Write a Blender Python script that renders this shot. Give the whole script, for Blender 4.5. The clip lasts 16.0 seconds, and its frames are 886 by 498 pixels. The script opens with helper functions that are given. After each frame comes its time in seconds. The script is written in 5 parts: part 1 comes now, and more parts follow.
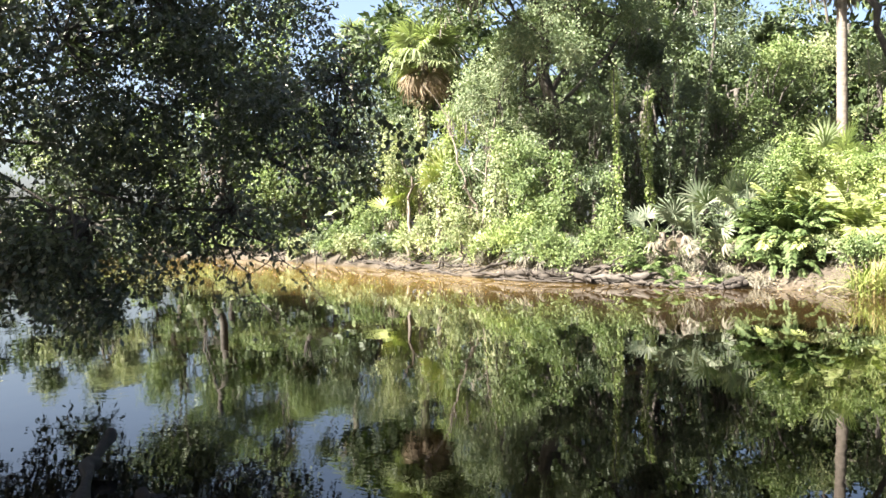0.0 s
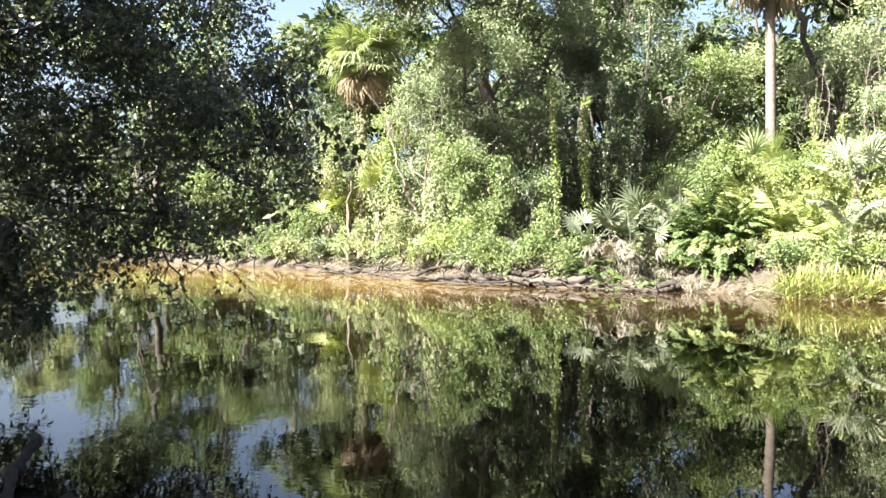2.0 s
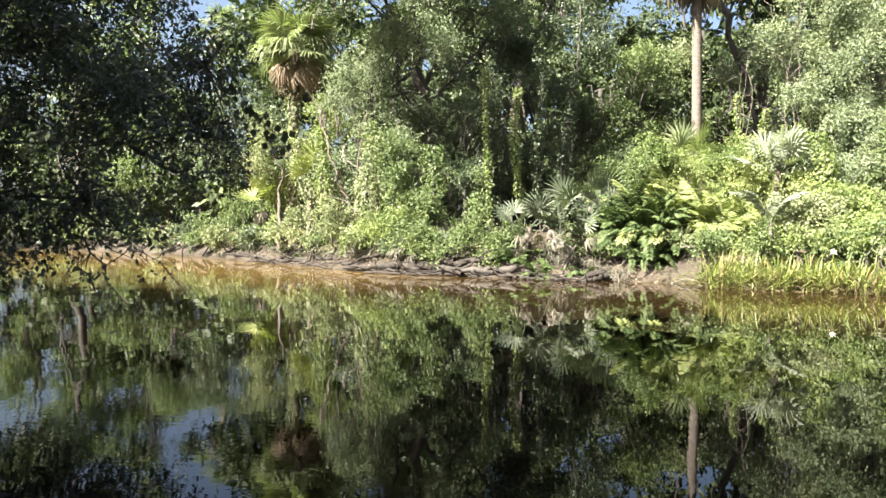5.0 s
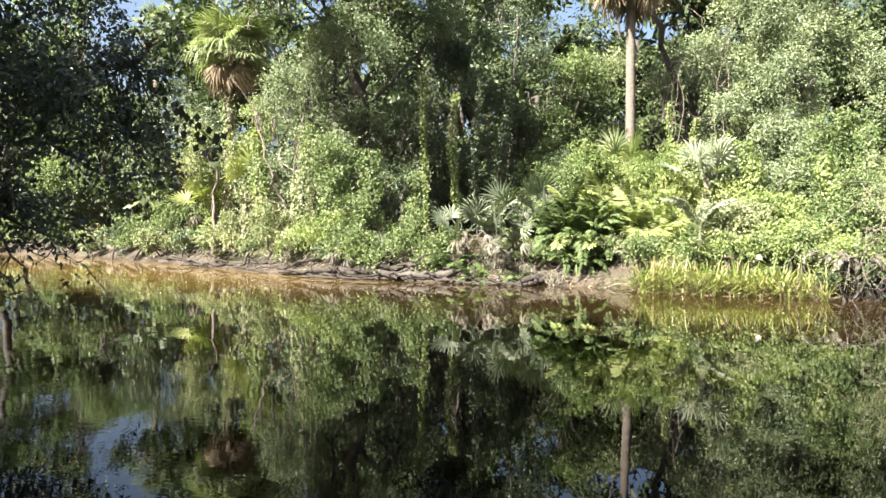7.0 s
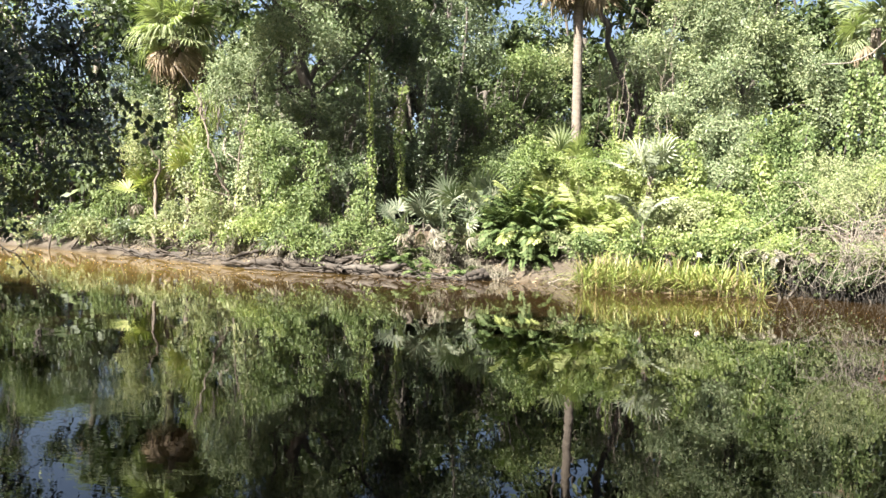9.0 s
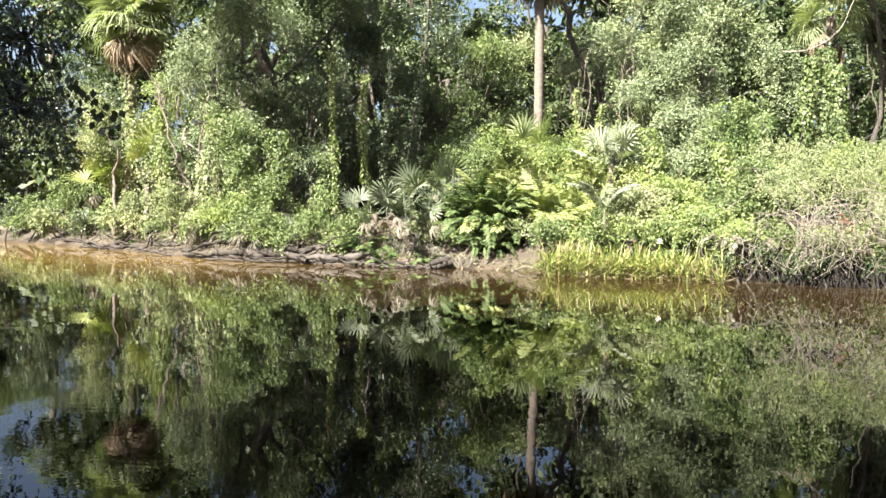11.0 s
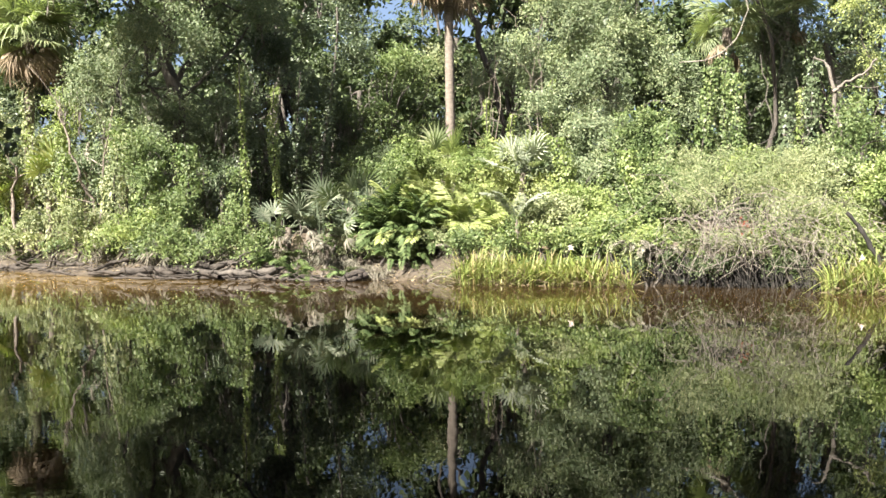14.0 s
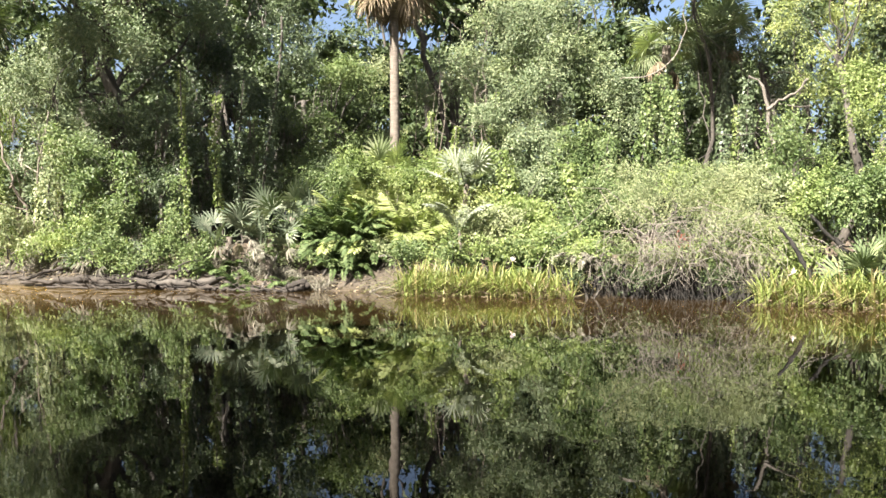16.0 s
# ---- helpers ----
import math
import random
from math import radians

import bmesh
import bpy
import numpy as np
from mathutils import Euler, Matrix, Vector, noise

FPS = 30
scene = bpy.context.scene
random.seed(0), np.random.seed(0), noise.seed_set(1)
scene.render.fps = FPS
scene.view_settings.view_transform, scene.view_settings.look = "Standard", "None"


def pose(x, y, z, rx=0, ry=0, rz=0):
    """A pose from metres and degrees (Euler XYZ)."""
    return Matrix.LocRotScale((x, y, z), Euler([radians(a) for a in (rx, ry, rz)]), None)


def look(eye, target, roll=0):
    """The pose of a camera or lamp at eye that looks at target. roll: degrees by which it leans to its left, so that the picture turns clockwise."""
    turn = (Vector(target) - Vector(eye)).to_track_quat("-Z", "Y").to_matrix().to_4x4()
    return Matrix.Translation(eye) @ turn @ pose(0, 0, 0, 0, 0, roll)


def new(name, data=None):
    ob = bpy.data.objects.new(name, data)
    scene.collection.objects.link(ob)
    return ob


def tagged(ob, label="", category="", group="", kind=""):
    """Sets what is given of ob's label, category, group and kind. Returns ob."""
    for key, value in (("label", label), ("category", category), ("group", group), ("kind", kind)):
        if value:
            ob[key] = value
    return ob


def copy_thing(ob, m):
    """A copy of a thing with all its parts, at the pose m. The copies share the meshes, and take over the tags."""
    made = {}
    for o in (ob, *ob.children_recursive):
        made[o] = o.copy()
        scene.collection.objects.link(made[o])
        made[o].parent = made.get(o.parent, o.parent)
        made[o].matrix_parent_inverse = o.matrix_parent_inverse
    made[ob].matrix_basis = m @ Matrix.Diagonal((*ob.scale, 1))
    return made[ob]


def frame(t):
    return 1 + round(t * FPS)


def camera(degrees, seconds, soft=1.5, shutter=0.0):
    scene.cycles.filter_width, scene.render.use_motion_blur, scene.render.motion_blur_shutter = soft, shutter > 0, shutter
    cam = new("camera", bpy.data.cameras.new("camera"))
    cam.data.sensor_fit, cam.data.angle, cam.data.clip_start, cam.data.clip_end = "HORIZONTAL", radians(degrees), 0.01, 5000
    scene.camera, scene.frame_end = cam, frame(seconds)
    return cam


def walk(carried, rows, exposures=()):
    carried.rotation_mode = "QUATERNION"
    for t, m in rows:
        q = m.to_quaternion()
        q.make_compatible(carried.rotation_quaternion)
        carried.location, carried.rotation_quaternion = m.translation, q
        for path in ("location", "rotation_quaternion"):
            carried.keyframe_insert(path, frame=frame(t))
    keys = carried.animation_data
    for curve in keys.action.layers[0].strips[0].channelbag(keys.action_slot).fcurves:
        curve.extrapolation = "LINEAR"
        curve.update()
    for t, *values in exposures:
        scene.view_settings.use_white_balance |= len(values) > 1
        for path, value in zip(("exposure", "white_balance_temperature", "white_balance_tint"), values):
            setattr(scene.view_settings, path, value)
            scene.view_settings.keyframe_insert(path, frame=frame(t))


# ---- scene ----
# The camera stands on the low near bank and turns by hand from left to right, swaying a little to the right.
cam = camera(54.0, 16.0, soft=1.52)
LENS_HEIGHT = 1.29
# seconds, turn to the right of north, tilt up, lean, and the sway of the carrier in metres (east, north, up)
TURNS = (
    (0.0, -27.27, -1.33, -0.44, -0.143, 0.010, 0.016), (0.5, -26.67, -1.24, -0.44, -0.129, 0.003, 0.013), (1.0, -26.05, -1.22, -0.30, -0.126, -0.000, 0.012),
    (1.5, -24.84, -1.04, -0.28, -0.114, -0.001, 0.010), (2.0, -23.36, -1.08, -0.23, -0.094, -0.005, 0.005), (2.5, -22.29, -1.29, -0.23, -0.084, -0.007, 0.003),
    (3.0, -21.60, -1.52, -0.45, -0.078, -0.004, -0.001), (3.5, -21.16, -1.61, -0.40, -0.069, -0.005, -0.005), (4.0, -20.53, -1.67, -0.25, -0.068, -0.002, -0.004),
    (6.5, -16.05, -1.62, 0.45, -0.021, -0.007, -0.003), (7.0, -14.96, -1.45, 0.44, -0.004, 0.005, -0.004), (7.5, -14.07, -1.36, 0.36, -0.001, 0.015, -0.008),
    (8.0, -13.17, -1.42, 0.64, 0.003, 0.018, -0.004), (8.5, -12.22, -1.54, 1.42, 0.019, 0.019, -0.002), (9.0, -11.45, -1.82, 1.30, 0.017, 0.021, 0.001),
    (11.5, -8.39, -2.52, 0.72, 0.048, 0.008, -0.007), (12.0, -7.57, -2.32, 0.57, 0.052, 0.009, -0.006), (12.5, -6.89, -2.27, 0.49, 0.061, 0.007, -0.006),
    (13.0, -6.20, -2.22, 0.19, 0.082, -0.008, -0.002), (13.5, -4.84, -2.08, -0.08, 0.094, -0.013, -0.000), (14.0, -3.64, -1.80, -0.48, 0.090, -0.007, 0.005),
    (14.5, -2.66, -1.25, -0.90, 0.093, -0.004, 0.002), (15.0, -1.66, -1.29, -0.82, 0.117, -0.013, -0.003), (15.5, -0.81, -1.33, -0.62, 0.124, -0.018, -0.005),
    (16.0, 0.00, -1.06, 0.04, 0.131, -0.022, -0.005))


def aim(turn, tilt, lean, *sway):
    a, b = radians(turn), radians(tilt)
    way = Vector((math.sin(a) * math.cos(b), math.cos(a) * math.cos(b), math.sin(b)))
    eye = Vector((0, 0, LENS_HEIGHT)) + Vector(sway)
    return look(eye, eye + way, lean)


walk(cam, [(row[0], aim(*row[1:])) for row in TURNS], exposures=[(0.0, 3.25), (2.0, 3.33), (4.0, 2.82), (9.0, 2.82), (11.5, 2.84), (12.5, 2.6), (16.0, 2.6)])

# ---- world, sun ----
SUN_EL, SUN_FROM = 44.0, 216.0          # height, and the compass bearing that it shines from
world = bpy.data.worlds.new("sky")
scene.world = world
world.use_nodes = True
wn = world.node_tree.nodes
sky = wn.new("ShaderNodeTexSky")
sky.sky_type, sky.sun_disc = "NISHITA", False
sky.air_density, sky.dust_density, sky.ozone_density = 0.75, 4.5, 0.5
sky.sun_elevation, sky.sun_rotation = radians(SUN_EL), radians(SUN_FROM)
wn["Background"].inputs["Strength"].default_value = 0.046
world.node_tree.links.new(sky.outputs[0], wn["Background"].inputs["Color"])
sun = new("sun", bpy.data.lights.new("sun", "SUN"))
sun.data.energy, sun.data.angle, sun.data.color = 5.0, radians(0.55), (1.0, 0.95, 0.86)
a, e = radians(SUN_FROM), radians(SUN_EL)
sun.matrix_world = look((40 * math.sin(a), 40 * math.cos(a), 40), Vector((40 * math.sin(a), 40 * math.cos(a), 40)) - Vector((math.sin(a) * math.cos(e), math.cos(a) * math.cos(e), math.sin(e))))


# ---- materials ----
def material(name):
    m = bpy.data.materials.new(name)
    m.use_nodes = True
    nt = m.node_tree
    return m, nt, nt.nodes["Principled BSDF"]


def ramp_node(nt, stops, source):
    r = nt.nodes.new("ShaderNodeValToRGB")
    el = r.color_ramp.elements
    while len(el) < len(stops):
        el.new(0.5)
    for k, (p, c) in enumerate(stops):
        el[k].position, el[k].color = p, (*c, 1)
    nt.links.new(source, r.inputs[0])
    return r.outputs[0]


def noise_node(nt, scale, detail=4.0, space="Object", stretch=None, rough=0.6):
    tc = nt.nodes.new("ShaderNodeTexCoord")
    n = nt.nodes.new("ShaderNodeTexNoise")
    n.inputs["Scale"].default_value, n.inputs["Detail"].default_value, n.inputs["Roughness"].default_value = scale, detail, rough
    src = tc.outputs[space]
    if stretch:
        mp = nt.nodes.new("ShaderNodeMapping")
        mp.inputs["Scale"].default_value = stretch
        nt.links.new(src, mp.inputs["Vector"])
        src = mp.outputs[0]
    nt.links.new(src, n.inputs["Vector"])
    return n.outputs[0]


def mix_colour(nt, mode, fac, a, b):
    m = nt.nodes.new("ShaderNodeMix")
    m.data_type, m.blend_type = "RGBA", mode
    for key, v in ((0, fac), (6, a), (7, b)):
        if hasattr(v, "is_linked"):
            nt.links.new(v, m.inputs[key])
        else:
            m.inputs[key].default_value = v if key == 0 else (*v, 1)
    return m.outputs[2]


def leaf_material(name, stops, rough=0.45, through_light=0.35, spec=0.5, patch=0.6):
    """Leaves: each leaf has its own tint, whole sprays lean to one tint; some light passes through."""
    m, nt, p = material(name)
    mid = [sum(c[k] for _, c in stops) / len(stops) for k in range(3)]
    stops = [(q, tuple((mid[k] + 0.72 * (c[k] - mid[k])) * (1.165, 1.0, 1.2)[k] for k in range(3))) for q, c in stops]
    geo = nt.nodes.new("ShaderNodeNewGeometry")
    one = ramp_node(nt, stops, geo.outputs["Random Per Island"])
    big = noise_node(nt, patch, 3.0)
    tint = ramp_node(nt, ((0.3, (0.58, 0.66, 0.58)), (0.5, (1, 1, 1)), (0.7, (1.26, 1.24, 1.08))), big)
    col = mix_colour(nt, "MULTIPLY", 1.0, one, tint)
    nt.links.new(col, p.inputs["Base Color"])
    p.inputs["Roughness"].default_value = rough
    p.inputs["Specular IOR Level"].default_value = spec * 0.5
    tr = nt.nodes.new("ShaderNodeBsdfTranslucent")
    warm = mix_colour(nt, "MULTIPLY", 1.0, col, (1.12, 1.3, 0.6))
    nt.links.new(warm, tr.inputs["Color"])
    mx = nt.nodes.new("ShaderNodeMixShader")
    mx.inputs[0].default_value = through_light * 0.65
    nt.links.new(p.outputs[0], mx.inputs[1])
    nt.links.new(tr.outputs[0], mx.inputs[2])
    nt.links.new(mx.outputs[0], nt.nodes["Material Output"].inputs["Surface"])
    return m


def bark_material(name, dark, light, scale=6.0, stretch=(1, 1, 0.25), bump=0.6, moss=None):
    m, nt, p = material(name)
    n = noise_node(nt, scale, 6.0, "Object", stretch, 0.7)
    col = ramp_node(nt, ((0.3, dark), (0.7, light)), n)
    if moss:
        patch = ramp_node(nt, ((0.52, (0, 0, 0)), (0.66, (1, 1, 1))), noise_node(nt, 1.6, 5.0))
        col = mix_colour(nt, "MIX", patch, col, moss)
    nt.links.new(col, p.inputs["Base Color"])
    p.inputs["Roughness"].default_value = 0.9
    b = nt.nodes.new("ShaderNodeBump")
    b.inputs["Strength"].default_value, b.inputs["Distance"].default_value = bump, 0.03
    nt.links.new(n, b.inputs["Height"])
    nt.links.new(b.outputs[0], p.inputs["Normal"])
    return m


OAK_LEAF = leaf_material("oak_leaf", ((0.0, (0.030, 0.050, 0.022)), (0.6, (0.060, 0.095, 0.040)), (1.0, (0.11, 0.15, 0.07))), 0.38, 0.22, 0.6)
SHADE_LEAF = leaf_material("shade_oak_leaf", ((0.0, (0.028, 0.042, 0.021)), (0.6, (0.056, 0.08, 0.042)), (1.0, (0.115, 0.15, 0.085))), 0.36, 0.3, 0.9)
GREY_LEAF = leaf_material("grey_green_leaf", ((0.0, (0.062, 0.104, 0.044)), (0.6, (0.13, 0.185, 0.086)), (1.0, (0.23, 0.285, 0.145))), 0.5, 0.3, 0.4)
MID_LEAF = leaf_material("mid_green_leaf", ((0.0, (0.04, 0.075, 0.022)), (0.6, (0.085, 0.14, 0.04)), (1.0, (0.18, 0.235, 0.09))), 0.48, 0.35)
LIME_LEAF = leaf_material("lime_vine_leaf", ((0.0, (0.075, 0.125, 0.028)), (0.6, (0.14, 0.208, 0.055)), (1.0, (0.25, 0.315, 0.115))), 0.48, 0.42)
PALE_LEAF = leaf_material("pale_shrub_leaf", ((0.0, (0.08, 0.12, 0.045)), (0.5, (0.15, 0.20, 0.08)), (1.0, (0.28, 0.325, 0.16))), 0.5, 0.35)
YELLOW_LEAF = leaf_material("yellow_green_leaf", ((0.0, (0.11, 0.165, 0.04)), (0.6, (0.19, 0.255, 0.07)), (1.0, (0.31, 0.36, 0.15))), 0.45, 0.42)
# leaf colour darkened to stand for shade in gaps and under growth
DARK_LEAF = leaf_material("shade_dark_leaf", ((0.0, (0.02, 0.036, 0.012)), (0.6, (0.04, 0.066, 0.022)), (1.0, (0.085, 0.12, 0.045))), 0.5, 0.25)
FERN_LEAF = leaf_material("fern_leaf", ((0.0, (0.032, 0.062, 0.017)), (0.6, (0.066, 0.11, 0.032)), (1.0, (0.135, 0.185, 0.07))), 0.6, 0.3, 0.25)
FAN_LEAF = leaf_material("palm_fan_leaf", ((0.0, (0.055, 0.092, 0.034)), (0.6, (0.095, 0.14, 0.054)), (1.0, (0.155, 0.205, 0.085))), 0.5, 0.3, 0.3)
PALM_LEAF = leaf_material("cabbage_palm_leaf", ((0.0, (0.10, 0.145, 0.06)), (0.6, (0.175, 0.235, 0.105)), (1.0, (0.27, 0.325, 0.17))), 0.45, 0.5, 0.3)
SILVER_LEAF = leaf_material("saw_palmetto_leaf", ((0.0, (0.045, 0.072, 0.036)), (0.6, (0.085, 0.118, 0.064)), (1.0, (0.16, 0.195, 0.12))), 0.5, 0.25, 0.3)
DEAD_LEAF = leaf_material("dead_palm_leaf", ((0.0, (0.075, 0.068, 0.038)), (0.6, (0.155, 0.14, 0.082)), (1.0, (0.27, 0.25, 0.15))), 0.8, 0.3, 0.2)
GREY_DEAD = leaf_material("bleached_dead_leaf", ((0.0, (0.045, 0.048, 0.031)), (0.6, (0.11, 0.118, 0.078)), (1.0, (0.25, 0.262, 0.18))), 0.85, 0.2, 0.2)
FROST_LEAF = leaf_material("pale_silver_frond", ((0.0, (0.13, 0.17, 0.105)), (0.6, (0.20, 0.25, 0.155)), (1.0, (0.29, 0.345, 0.225))), 0.5, 0.4, 0.4)
REED_LEAF = leaf_material("reed_blade", ((0.0, (0.09, 0.15, 0.03)), (0.55, (0.165, 0.24, 0.05)), (0.75, (0.22, 0.26, 0.075)), (1.0, (0.24, 0.19, 0.09))), 0.5, 0.35)
RED_LEAF = leaf_material("withered_red_leaf", ((0.0, (0.12, 0.035, 0.022)), (1.0, (0.22, 0.075, 0.045))), 0.6, 0.3)
PETAL = leaf_material("white_petal", ((0.0, (0.74, 0.74, 0.70)), (1.0, (0.84, 0.84, 0.80))), 0.5, 0.3)
MOSS = leaf_material("hanging_moss", ((0.0, (0.085, 0.09, 0.07)), (1.0, (0.17, 0.17, 0.14))), 0.9, 0.25, 0.1)
OAK_BARK = bark_material("oak_bark", (0.025, 0.021, 0.017), (0.085, 0.073, 0.06), 7, (1, 1, 0.3), 0.8)
PALE_BARK = bark_material("pale_bark", (0.13, 0.11, 0.085), (0.34, 0.30, 0.25), 7, (1, 1, 0.3), 0.6)
PALM_BARK = bark_material("palm_bark", (0.075, 0.06, 0.047), (0.185, 0.155, 0.125), 9, (0.6, 0.6, 2.2), 0.7)
DRIFTWOOD = bark_material("driftwood", (0.010, 0.008, 0.006), (0.052, 0.041, 0.032), 9, (1, 1, 1), 0.8)
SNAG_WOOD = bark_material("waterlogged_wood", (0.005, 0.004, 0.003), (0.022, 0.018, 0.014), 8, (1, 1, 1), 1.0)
BLEACHED = bark_material("bleached_wood", (0.065, 0.056, 0.045), (0.15, 0.13, 0.108), 9, (1, 1, 1), 0.5)
TWIG = bark_material("grey_twig", (0.10, 0.085, 0.07), (0.25, 0.22, 0.185), 20, (1, 1, 1), 0.3)

# ground: wet mud by the water, leaf litter and soil behind it
GROUND, nt, p = material("bank_soil")
geo = nt.nodes.new("ShaderNodeNewGeometry")
sep = nt.nodes.new("ShaderNodeSeparateXYZ")
nt.links.new(geo.outputs["Position"], sep.inputs[0])
fine = noise_node(nt, 9.0, 8.0, "Object", None, 0.7)
wide = noise_node(nt, 0.9, 5.0, "Object", (0.6, 1.5, 1))
mud = ramp_node(nt, ((0.3, (0.030, 0.022, 0.014)), (0.55, (0.060, 0.046, 0.031)), (0.75, (0.10, 0.079, 0.055))), wide)
mud = mix_colour(nt, "MULTIPLY", 0.55, mud, ramp_node(nt, ((0.3, (0.5, 0.5, 0.5)), (0.65, (1.1, 1.1, 1.1))), fine))
litter = ramp_node(nt, ((0.3, (0.035, 0.025, 0.016)), (0.55, (0.085, 0.06, 0.036)), (0.75, (0.15, 0.11, 0.07))), fine)
jig = nt.nodes.new("ShaderNodeMath")
jig.operation = "MULTIPLY_ADD"
jig.inputs[1].default_value = 0.35
nt.links.new(wide, jig.inputs[0])
nt.links.new(sep.outputs[2], jig.inputs[2])
upper = ramp_node(nt, ((0.66, (0, 0, 0)), (0.80, (1, 1, 1))), jig.outputs[0])
nt.links.new(mix_colour(nt, "MIX", upper, mud, litter), p.inputs["Base Color"])
wet = ramp_node(nt, ((0.16, (0.35, 0.35, 0.35)), (0.42, (0.85, 0.85, 0.85))), jig.outputs[0])
nt.links.new(wet, p.inputs["Roughness"])
b = nt.nodes.new("ShaderNodeBump")
b.inputs["Strength"].default_value, b.inputs["Distance"].default_value = 0.7, 0.05
nt.links.new(fine, b.inputs["Height"])
nt.links.new(b.outputs[0], p.inputs["Normal"])

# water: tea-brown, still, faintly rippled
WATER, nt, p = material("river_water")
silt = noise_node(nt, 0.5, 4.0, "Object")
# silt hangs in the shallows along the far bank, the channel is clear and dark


def plain(op, a, b):
    m = nt.nodes.new("ShaderNodeMath")
    m.operation = op
    for key, v in ((0, a), (1, b)):
        if hasattr(v, "is_linked"):
            nt.links.new(v, m.inputs[key])
        else:
            m.inputs[key].default_value = v
    return m.outputs[0]


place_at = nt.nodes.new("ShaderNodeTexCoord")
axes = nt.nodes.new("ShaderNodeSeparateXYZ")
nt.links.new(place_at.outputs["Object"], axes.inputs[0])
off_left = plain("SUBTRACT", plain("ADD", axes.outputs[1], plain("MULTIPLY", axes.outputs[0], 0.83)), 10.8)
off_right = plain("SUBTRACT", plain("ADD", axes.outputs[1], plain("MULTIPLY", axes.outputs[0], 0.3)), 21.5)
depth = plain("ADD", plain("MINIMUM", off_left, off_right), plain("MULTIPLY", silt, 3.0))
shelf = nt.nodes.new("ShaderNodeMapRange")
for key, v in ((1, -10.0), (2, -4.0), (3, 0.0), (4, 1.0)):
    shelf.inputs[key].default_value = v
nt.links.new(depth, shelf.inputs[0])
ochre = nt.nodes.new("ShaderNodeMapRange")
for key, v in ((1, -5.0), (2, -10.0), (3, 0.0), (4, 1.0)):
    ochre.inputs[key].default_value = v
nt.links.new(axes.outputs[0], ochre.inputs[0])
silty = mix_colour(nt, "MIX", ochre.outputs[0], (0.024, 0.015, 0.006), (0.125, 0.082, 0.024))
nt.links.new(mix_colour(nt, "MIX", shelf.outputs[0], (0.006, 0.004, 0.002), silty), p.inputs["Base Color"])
p.inputs["Roughness"].default_value = 0.012
p.inputs["IOR"].default_value = 1.29
w1 = noise_node(nt, 1.3, 2.0, "Object", (1.0, 0.45, 1), 0.5)
w2 = noise_node(nt, 9.0, 2.0, "Object", (1.0, 0.5, 1), 0.5)
add = nt.nodes.new("ShaderNodeMath")
add.operation = "MULTIPLY_ADD"
add.inputs[1].default_value = 0.10
nt.links.new(w2, add.inputs[0])
nt.links.new(w1, add.inputs[2])
# livelier ripples where the snag stirs the near water
tc = nt.nodes.new("ShaderNodeTexCoord")
far_off = nt.nodes.new("ShaderNodeVectorMath")
far_off.operation = "DISTANCE"
far_off.inputs[1].default_value = (-4.6, 3.6, 0)
nt.links.new(tc.outputs["Object"], far_off.inputs[0])
stir = nt.nodes.new("ShaderNodeMapRange")
for key, v in ((1, 1.0), (2, 3.8), (3, 0.15), (4, 0.0)):
    stir.inputs[key].default_value = v
nt.links.new(far_off.outputs["Value"], stir.inputs[0])
w3 = noise_node(nt, 11.0, 2.0, "Object", (0.5, 1.4, 1), 0.5)
stirred = nt.nodes.new("ShaderNodeMath")
stirred.operation = "MULTIPLY"
nt.links.new(w3, stirred.inputs[0])
nt.links.new(stir.outputs[0], stirred.inputs[1])
both = nt.nodes.new("ShaderNodeMath")
nt.links.new(add.outputs[0], both.inputs[0])
nt.links.new(stirred.outputs[0], both.inputs[1])
b = nt.nodes.new("ShaderNodeBump")
b.inputs["Strength"].default_value, b.inputs["Distance"].default_value = 1.0, 0.0035
nt.links.new(both.outputs[0], b.inputs["Height"])
nt.links.new(b.outputs[0], p.inputs["Normal"])


# ---- mesh helpers ----
def mesh_from(name, verts, faces):
    """A mesh from an (n, 3) array and a list of (m, k) index arrays."""
    me = bpy.data.meshes.new(name)
    verts = np.asarray(verts, dtype=np.float32)
    me.vertices.add(len(verts))
    me.vertices.foreach_set("co", verts.ravel())
    faces = [np.asarray(f, dtype=np.int32) for f in faces if len(f)]
    loops = np.concatenate([f.ravel() for f in faces])
    sizes = np.concatenate([np.full(len(f), f.shape[1], np.int32) for f in faces])
    starts = np.concatenate([[0], np.cumsum(sizes)[:-1]]).astype(np.int32)
    me.loops.add(len(loops))
    me.loops.foreach_set("vertex_index", loops)
    me.polygons.add(len(sizes))
    me.polygons.foreach_set("loop_start", starts)
    me.polygons.foreach_set("loop_total", sizes)
    me.update(calc_edges=True)
    return me


def smooth(me):
    me.polygons.foreach_set("use_smooth", np.ones(len(me.polygons), bool))
    return me


def part(name, me, mat, parent=None, label="", m=None):
    """One mesh object under a thing or a part."""
    ob = new(name, me)
    if mat and not me.materials:
        me.materials.append(mat)
    if parent is not None:
        ob.parent = parent
    if m is not None:
        ob.matrix_basis = m
    return tagged(ob, label)


def thing(name, x, y, z, label, category, group="", kind=""):
    ob = new(name)
    ob.empty_display_size = 0.2
    ob.location = (x, y, z)
    return tagged(ob, label, category, group, kind)


def unit(v):
    return v / np.maximum(np.linalg.norm(v, axis=-1, keepdims=True), 1e-9)


